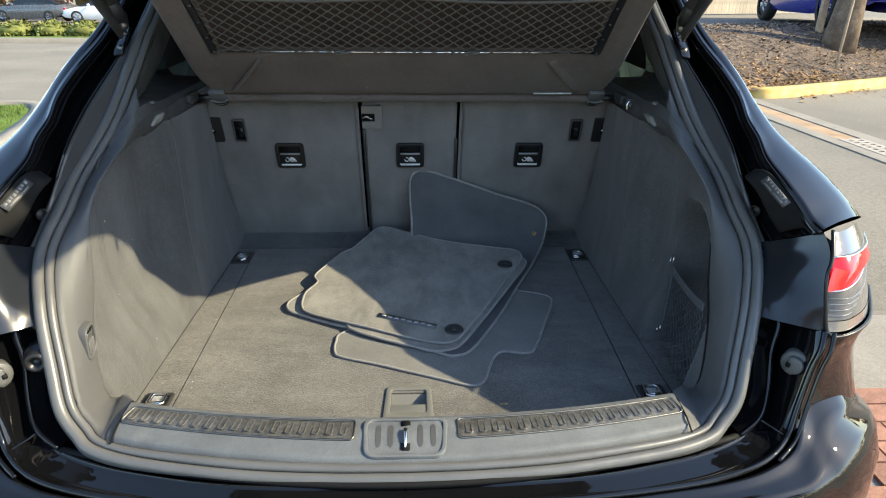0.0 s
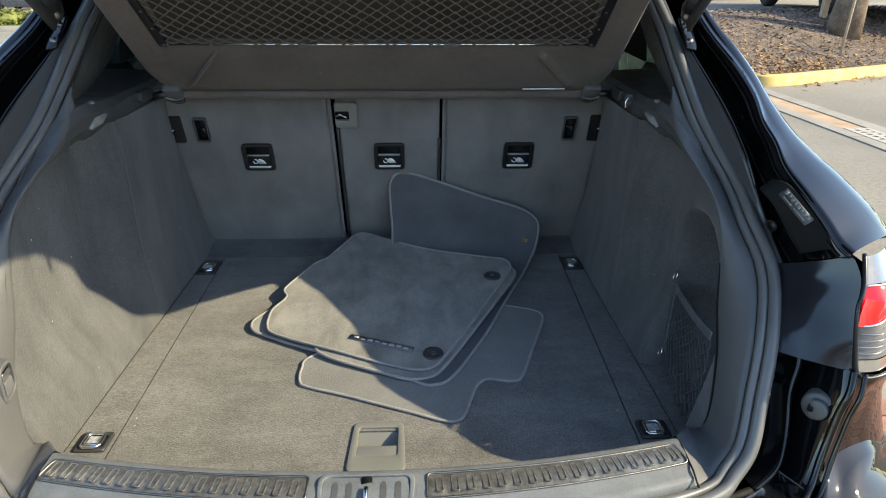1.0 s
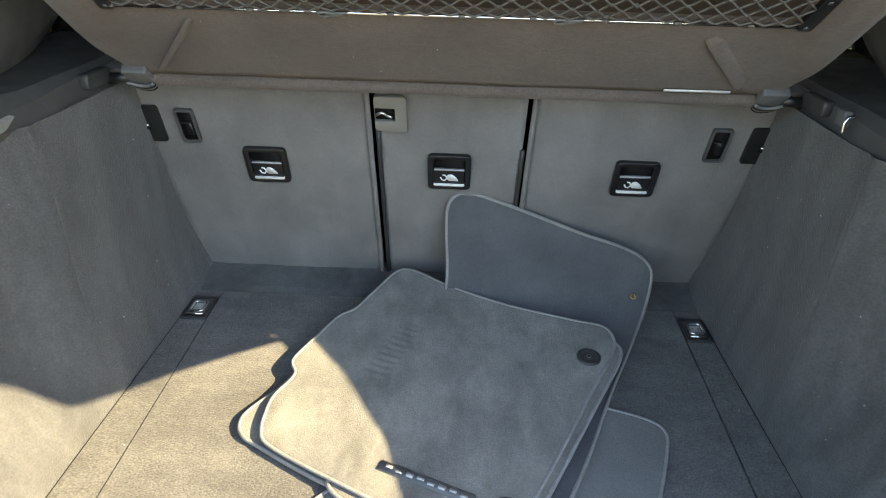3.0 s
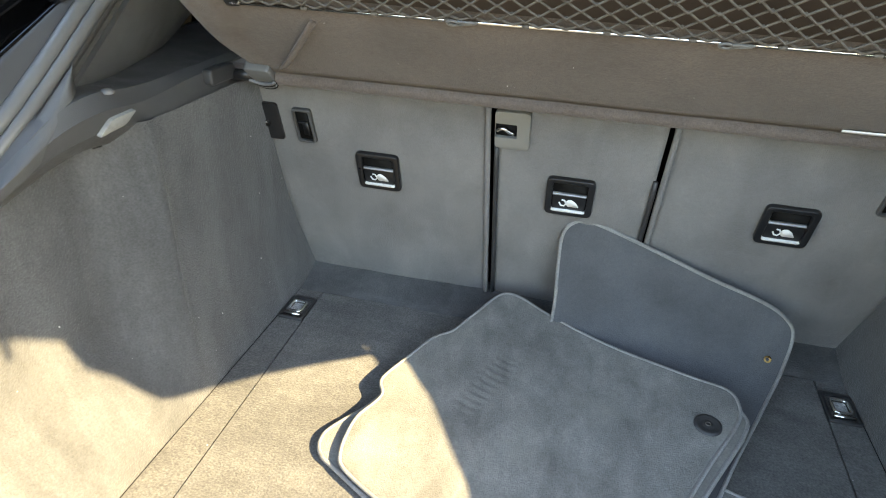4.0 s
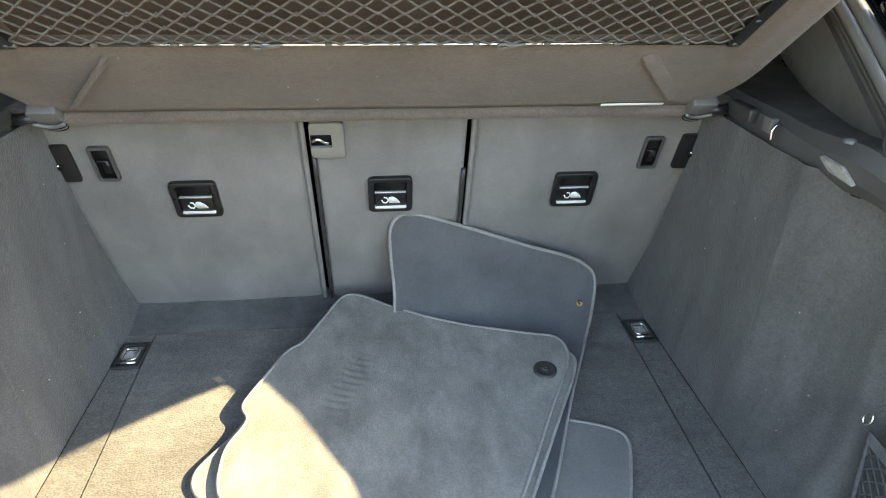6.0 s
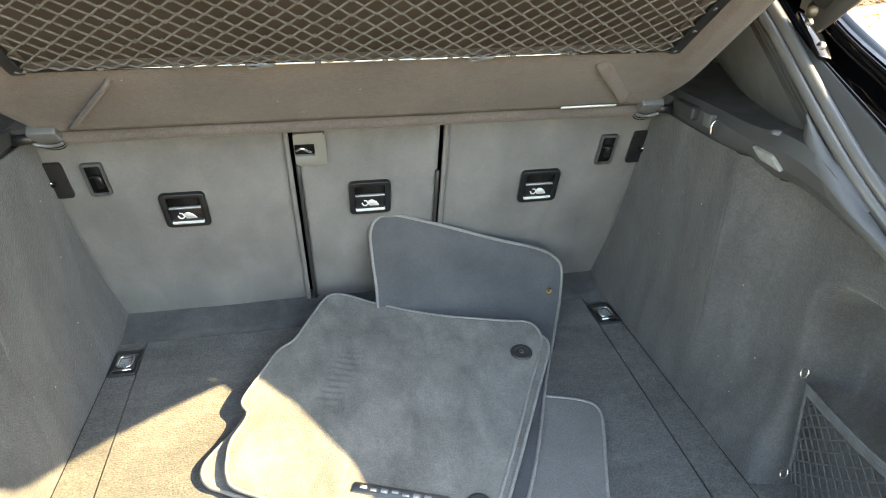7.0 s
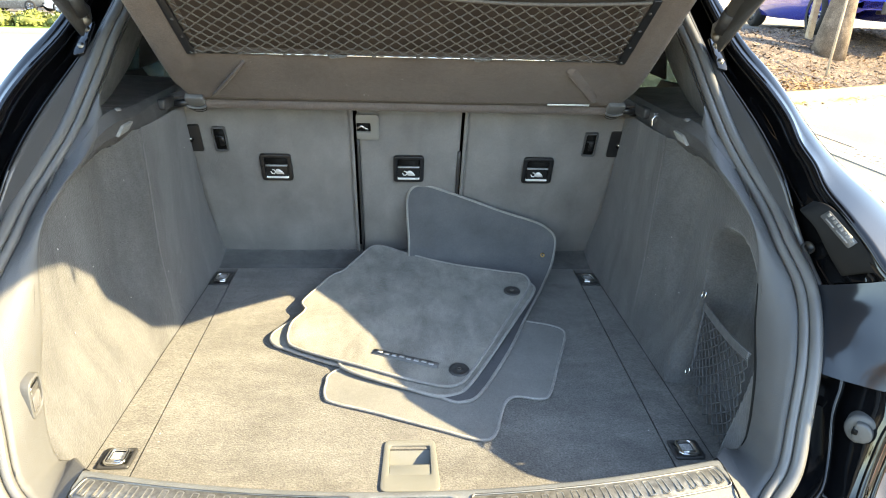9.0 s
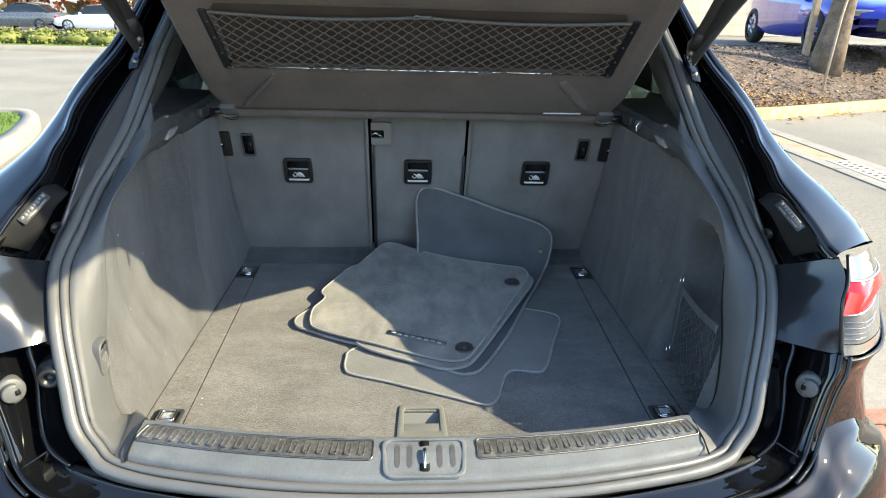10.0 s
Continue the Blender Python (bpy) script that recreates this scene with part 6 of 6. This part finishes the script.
tree((7.98, 12.05, bank(7.98, 12.05)), 9.0, 0.50, YELLOW_LEAF, "street tree with a thick bare trunk in mulch", 0.5, 5000, 0.13, lean=(0.2, 0))
tree((11.5, -7.5, 0), 8.0, 0.45, YELLOW_LEAF, "golden autumn tree beside the lot", 0.3, 9000, 0.15)
tree((-6.5, -11.0, 0), 8.5, 0.42, YELLOW_LEAF, "golden autumn tree behind the parking space", 0.28, 4200, 0.24)
stake = tagged(part("stake", tube([(6.95, 10.42, 0.25), (7.5, 11.2, 1.45), (8.02, 11.8, 2.6)], 0.022, sides=8), POST), "thin wooden stake leaning on the tree", "stake")
post = tagged(part("wooden_post", box((8.12, 13.0, 0.4), (8.23, 13.11, 2.6)), POST, smooth=False, bevel=0.008), "square weathered wooden post in the mulch", "post")

# plank fence behind the cars
fence = thing("fence", (9.2, 20.5, UP), "pale weathered vertical plank fence", "fence")
plank = None
for k in range(44):
    p = Vector((7.0, 19.6, UP)) + Vector((0.93, 0.36, 0)) * (0.152 * k)
    if plank is None:
        ob = part("plank", box((-0.072, -0.012, 0.03), (0.072, 0.012, 1.95)), WOOD, fence, smooth=False)
        plank = ob.data
    else:
        ob = hang(new("plank", plank), fence)
    ob.location, ob.rotation_euler = p, (0, 0, math.atan2(0.36, 0.93))
for z in (0.4, 1.5):
    a, b = Vector((7.0, 19.63, UP + z)), Vector((7.0, 19.63, UP + z)) + Vector((0.93, 0.36, 0)) * 6.6
    part("rail", tube([a, b], 0.035, sides=4), WOOD, fence)


def parked_car(place, turn, paint, label, size=1.0, tall=1.0):
    """A saloon with body, glass, lamps and wheels; built along +y, nose forward."""
    ob = thing("parked_car", place, label, "car", "parked cars")
    m = Matrix.Translation(place) @ Matrix.Rotation(radians(turn), 4, "Z") @ Matrix.Diagonal((size, size, size * tall, 1))

    def lay(bm):
        bmesh.ops.transform(bm, matrix=m, verts=bm.verts)
        return bm
    sec = [(-2.35, 0.70, 0.62, 0.80), (-2.25, 0.80, 0.45, 0.92), (-1.6, 0.90, 0.25, 0.98), (-0.5, 0.93, 0.20, 0.95), (0.7, 0.93, 0.20, 0.92), (1.5, 0.90, 0.24, 0.84), (2.1, 0.82, 0.30, 0.72), (2.35, 0.68, 0.42, 0.62)]
    rows = [[(-h * 0.92, y, lo), (-h, y, lo + 0.12), (-h, y, hi - 0.18), (-h * 0.93, y, hi - 0.02), (-h * 0.5, y, hi + 0.03), (0, y, hi + 0.045), (h * 0.5, y, hi + 0.03), (h * 0.93, y, hi - 0.02), (h, y, hi - 0.18), (h, y, lo + 0.12), (h * 0.92, y, lo)] for y, h, lo, hi in sec]
    bm = sheet([[Vector(q) for q in r] for r in rows])
    bm.faces.new([bm.verts[i] for i in range(11)] if False else [v for v in list(bm.verts)[:11]])
    bm.faces.new(list(bm.verts)[-11:][::-1])
    body = part("body", lay(bm), paint, ob)
    cab = [(-1.95, 0.62, 0.95), (-1.2, 0.58, 1.38), (-0.4, 0.57, 1.46), (0.3, 0.56, 1.40), (1.25, 0.70, 0.93)]
    bm = sheet([[(-h - 0.14 * (1.46 - z), y, 0.90), (-h, y, z - 0.04), (-h * 0.7, y, z), (0, y, z + 0.02), (h * 0.7, y, z), (h, y, z - 0.04), (h + 0.14 * (1.46 - z), y, 0.90)] for y, h, z in cab])
    part("glasshouse", lay(bm), CAR_GLASS, ob, "dark windows")
    bm = sheet([[(h * u, y, z + 0.015 + 0.01 * (1 - u * u)) for u in np.linspace(-1, 1, 7)] for y, h, z in ((-1.3, 0.57, 1.35), (-0.4, 0.575, 1.465), (0.35, 0.56, 1.40))])
    part("roof", lay(bm), paint, ob, solid=0.02)
    for s in (-1, 1):
        for y in (-1.4, 1.4):
            wheel = part("wheel", lay(lathe([(0.22, -0.10), (0.32, -0.10), (0.34, -0.06), (0.34, 0.07), (0.31, 0.105), (0.235, 0.10)], (s * 0.82, y, 0.34), (s, 0, 0), sides=28)), TYRE, ob)
            bm = lathe([(0.235, 0.07), (0.22, 0.03), (0.0, 0.02)], (s * 0.82, y, 0.34), (s, 0, 0), sides=28)
            for k in range(5):
                a = 2 * math.pi * k / 5
                for w in (-0.13, 0.13):
                    tube([(s * (0.82 + 0.085), y + 0.03 * math.cos(a), 0.34 + 0.03 * math.sin(a)), (s * (0.82 + 0.075), y + 0.225 * math.cos(a + w), 0.34 + 0.225 * math.sin(a + w))], 0.017, bm, sides=5)
            part("rim", lay(bm), RIM, wheel)
        part("headlamp", lay(box((s * 0.62 - 0.16, 2.14, 0.56), (s * 0.62 + 0.14, 2.32, 0.66))), CLEAR_LENS, ob, smooth=False, bevel=0.03)
        part("mirror", lay(lathe([(0.0, 0.10), (0.06, 0.08), (0.08, 0.0), (0.05, -0.06)], (s * 0.98, 0.62, 0.98), (s, 0.2, 0), sides=12)), paint, ob)
        part("tail_lamp", lay(box((s * 0.66 - 0.12, -2.33, 0.70), (s * 0.66 + 0.10, -2.2, 0.82))), RED_LENS, ob, smooth=False, bevel=0.02)
    part("grille", lay(box((-0.40, 2.2, 0.36), (0.40, 2.36, 0.54))), SATIN, ob, smooth=False, bevel=0.02)
    return ob


parked_car((9.91, 15.1, UP), 180 - 9.2, BLUE, "metallic blue saloon parked behind a tree", 1.28)
parked_car((12.9, 14.2, UP), 180 - 9, DARK_CAR, "dark green car parked beside a blue one", 1.08)

# drain channel across the lot
drain = thing("drain_channel", (4.55, 6.5, 0.0), "concrete drain channel with an iron grating", "drain")
for x0, x1 in ((4.24, 4.40), (4.67, 4.86)):
    for k in range(8):
        part("edge_slab", box((x0, -4.0 + 1.66 * k, -0.05), (x1, -4.0 + 1.66 * k + 1.652, 0.012)), CONCRETE, drain, "pale concrete edge", smooth=False)
part("channel", box((4.401, -4.0, -0.06), (4.669, 9.28, 0.002)), surface("rusty_silt", (0.34, 0.23, 0.14), 0.95, vary=0.25, scale=5, grain=0.2), drain, smooth=False)
part("grate_well", box((4.405, 3.4, 0.0), (4.665, 6.30, 0.0035)), HOLE, drain, smooth=False)
bar = None
for k in range(32):
    if bar is None:
        ob = part("grate_bar", box((-0.128, -0.026, 0.0), (0.128, 0.026, 0.012)), GRATE, drain, smooth=False)
        bar = ob.data
    else:
        ob = hang(new("grate_bar", bar), drain)
    ob.location, ob.rotation_euler = (4.535, 3.46 + 0.0905 * k, 0.003), (0, 0, 0.16)
for x in (4.425, 4.535, 4.645):
    part("grate_rail", box((x - 0.026, 3.4, 0.0036), (x + 0.026, 6.31, 0.0165)), GRATE, drain, smooth=False)

# paved walk at the car's right side
tagged(part("concrete_walk", box((1.35, 2.02, -0.05), (4.05, 2.60, 0.010)), CONCRETE, smooth=False), "pale concrete strip beside the parking space", "pavement", kind="structure")
walk_bed = tagged(part("brick_walk", box((1.35, 0.2, -0.05), (4.05, 2.01, 0.004)), CONCRETE, smooth=False), "red brick paved walk with sandy joints", "pavement", kind="structure")
brick = None
for i in range(14):
    for j in range(18):
        if brick is None:
            ob = part("brick", box((-0.096, -0.046, 0.0), (0.096, 0.046, 0.014)), BRICK, walk_bed, smooth=False)
            brick = ob.data
        else:
            ob = hang(new("brick", brick), walk_bed)
        ob.location = (1.46 + 0.2 * i + (0.1 if j % 2 else 0), 0.27 + 0.1 * j, 0.003 + 0.002 * random.random())

# grass island and kerb on the other side
kerb_run([(-3.2, 4.2), (-3.62, 5.6), (-3.9, 6.6), (-4.25, 7.45), (-4.6, 7.78), (-5.2, 7.75), (-6.5, 7.1), (-9, 5.8)], CONCRETE, "pale concrete kerb of a grass island")
rows = []
for k in range(16):
    y = 4.0 + 3.6 * k / 15
    edge = float(np.interp(y, [4.2, 5.6, 6.6, 7.45, 7.7], [-3.36, -3.78, -4.06, -4.42, -4.8]))
    far = float(np.interp(y, [4.0, 5.8, 7.1, 7.7], [-9.5, -8.8, -6.5, -5.2]))
    rows.append([(edge + (far - edge) * j / 9, y, 0.13 + 0.03 * noise.noise((j * 0.7, y, 1))) for j in range(10)])
tagged(part("grass_island", sheet(rows), GRASS), "short green grass with bare mulch patches", "grass", kind="structure")
blades = bmesh.new()
for _ in range(5000):
    y = random.uniform(4.2, 7.5)
    edge = float(np.interp(y, [4.2, 5.6, 6.6, 7.45, 7.7], [-3.40, -3.82, -4.10, -4.48, -4.9]))
    x = edge - abs(random.gauss(0, 1.2))
    a, k = random.uniform(0, 6.28), random.uniform(0.03, 0.07)
    c = Vector((x, y, 0.13))
    side = Vector((math.cos(a), math.sin(a), 0)) * 0.006
    v = [blades.verts.new(q) for q in (c - side, c + side, c + Vector((random.gauss(0, 0.02), random.gauss(0, 0.02), k)))]
    blades.faces.new(v)
tagged(part("grass_blades", blades, GRASS, smooth=False), "short green grass blades", "grass", kind="stuff")

# far side of the road: kerb, hedge, parked cars, autumn trees
kerb_run([(30, 19.4), (0, 19.0), (-10, 18.9), (-40, 18.2)], CONCRETE, "pale kerb on the far side of the road")
lawn = tagged(part("verge", sheet([[(x, y, lie(x, y) + 0.12 if y < 27.5 else lie(x, y) + 0.05) for x in np.linspace(-45, 2, 20)] for y in (19.15, 21, 23, 25, 27.5, 28)]), GRASS), "grass verge beyond the road", "grass", kind="structure")
for k in range(26):
    x, y = -27 + 1.05 * k + random.uniform(-0.1, 0.1), 20.3 + 0.03 * k + random.uniform(-0.15, 0.15)
    bush = thing("bush", (x, y, lie(x, y) + 0.12), "low clipped green hedge bush", "bush", "hedge along the road")
    bm = bmesh.new()
    for _ in range(420):
        a, b = random.uniform(0, 2 * math.pi), math.acos(random.uniform(0.0, 1))
        r = random.uniform(0.86, 1.05)
        at = (x + 0.66 * r * math.sin(b) * math.cos(a), y + 0.55 * r * math.sin(b) * math.sin(a), lie(x, y) + 0.10 + 0.44 * r * math.cos(b))
        leaf_cloud(bm, at, 1, 0.13, (0.03, 0.03, 0.02), 1.2)
    part("leaves", bm, HEDGE, bush, smooth=False)
    part("core", lathe([(0.05, 0.0), (0.50, 0.06), (0.56, 0.22), (0.30, 0.36), (0.0, 0.40)], (x, y, lie(x, y) + 0.10), (0, 0, 1), sides=12), HEDGE, bush)
for x, y, turn, paint, label in ((-22.5, 40, 84, GREY_CAR, "dark grey car parked beyond the hedge"), (-17.8, 39, 92, WHITE_CAR, "white car parked beyond the hedge"), (-13.2, 40, 88, WHITE_CAR, "white van parked beyond the hedge"),
                                 (-9.0, 42, 95, DARK_CAR, "dark car parked beyond the hedge"), (-27.5, 41, 90, DARK_CAR, "dark car parked at the lot's far side")):
    parked_car((x, y, lie(x, y)), turn, paint, label, 1.0, 1.2 if "van" in label else 1.0)
for x, y, h in ((-30, 47, 9), (-24, 50, 10), (-18.5, 46, 8.5), (-13, 52, 10), (-8, 48, 9), (-34, 55, 11)):
    tree((x, y, lie(x, y)), h, 0.35, RED_LEAF, "autumn tree with red and orange leaves", 0.22, 5200, 0.34, spread=1.2)

# distant woods all round
woods = bmesh.new()
for _ in range(2600):
    a = random.uniform(0, 2 * math.pi)
    r = random.uniform(72, 95)
    high = 7 + 5 * noise.noise((math.cos(a) * 6, math.sin(a) * 6, 2))
    leaf_cloud(woods, (r * math.cos(a), r * math.sin(a), random.uniform(-2, high)), 2, 2.2, (0.7, 0.7, 0.6), 1.4)
tagged(part("far_woods", woods, surface("woods_leaf", (0.10, 0.085, 0.04), 0.9, vary=0.6, scale=0.15, spec=0.1), smooth=False), "autumn woods far beyond the parking lot", "trees", kind="stuff")

# lint on the carpets
specks = bmesh.new()
for _ in range(60):
    x, y = random.uniform(-0.5, 0.5), random.uniform(1.1, 1.85)
    if abs(x) > 0.42:
        leaf_cloud(specks, (x, y, FLOOR + 0.001), 1, 0.0035, (0, 0, 0), 0.3)
for _ in range(26):
    y, z = random.uniform(1.2, 1.85), random.uniform(0.75, 1.08)
    leaf_cloud(specks, (-(wall_x(y, z) - 0.003), y, z), 1, 0.003, (0, 0, 0), 1.2)
    y, z = random.uniform(1.4, 1.85), random.uniform(0.75, 1.08)
    leaf_cloud(specks, (wall_x(y, z) - 0.003, y, z), 1, 0.003, (0, 0, 0), 1.2)
for _ in range(16):
    leaf_cloud(specks, on_cover(random.uniform(-0.45, 0.45), random.uniform(0.03, 0.16), 0.001), 1, 0.0018, (0, 0, 0), 1.2)
tagged(part("lint", specks, surface("lint", (0.5, 0.48, 0.45), 0.9), smooth=False), "tiny pale specks of lint on the carpet", "lint", kind="stuff")
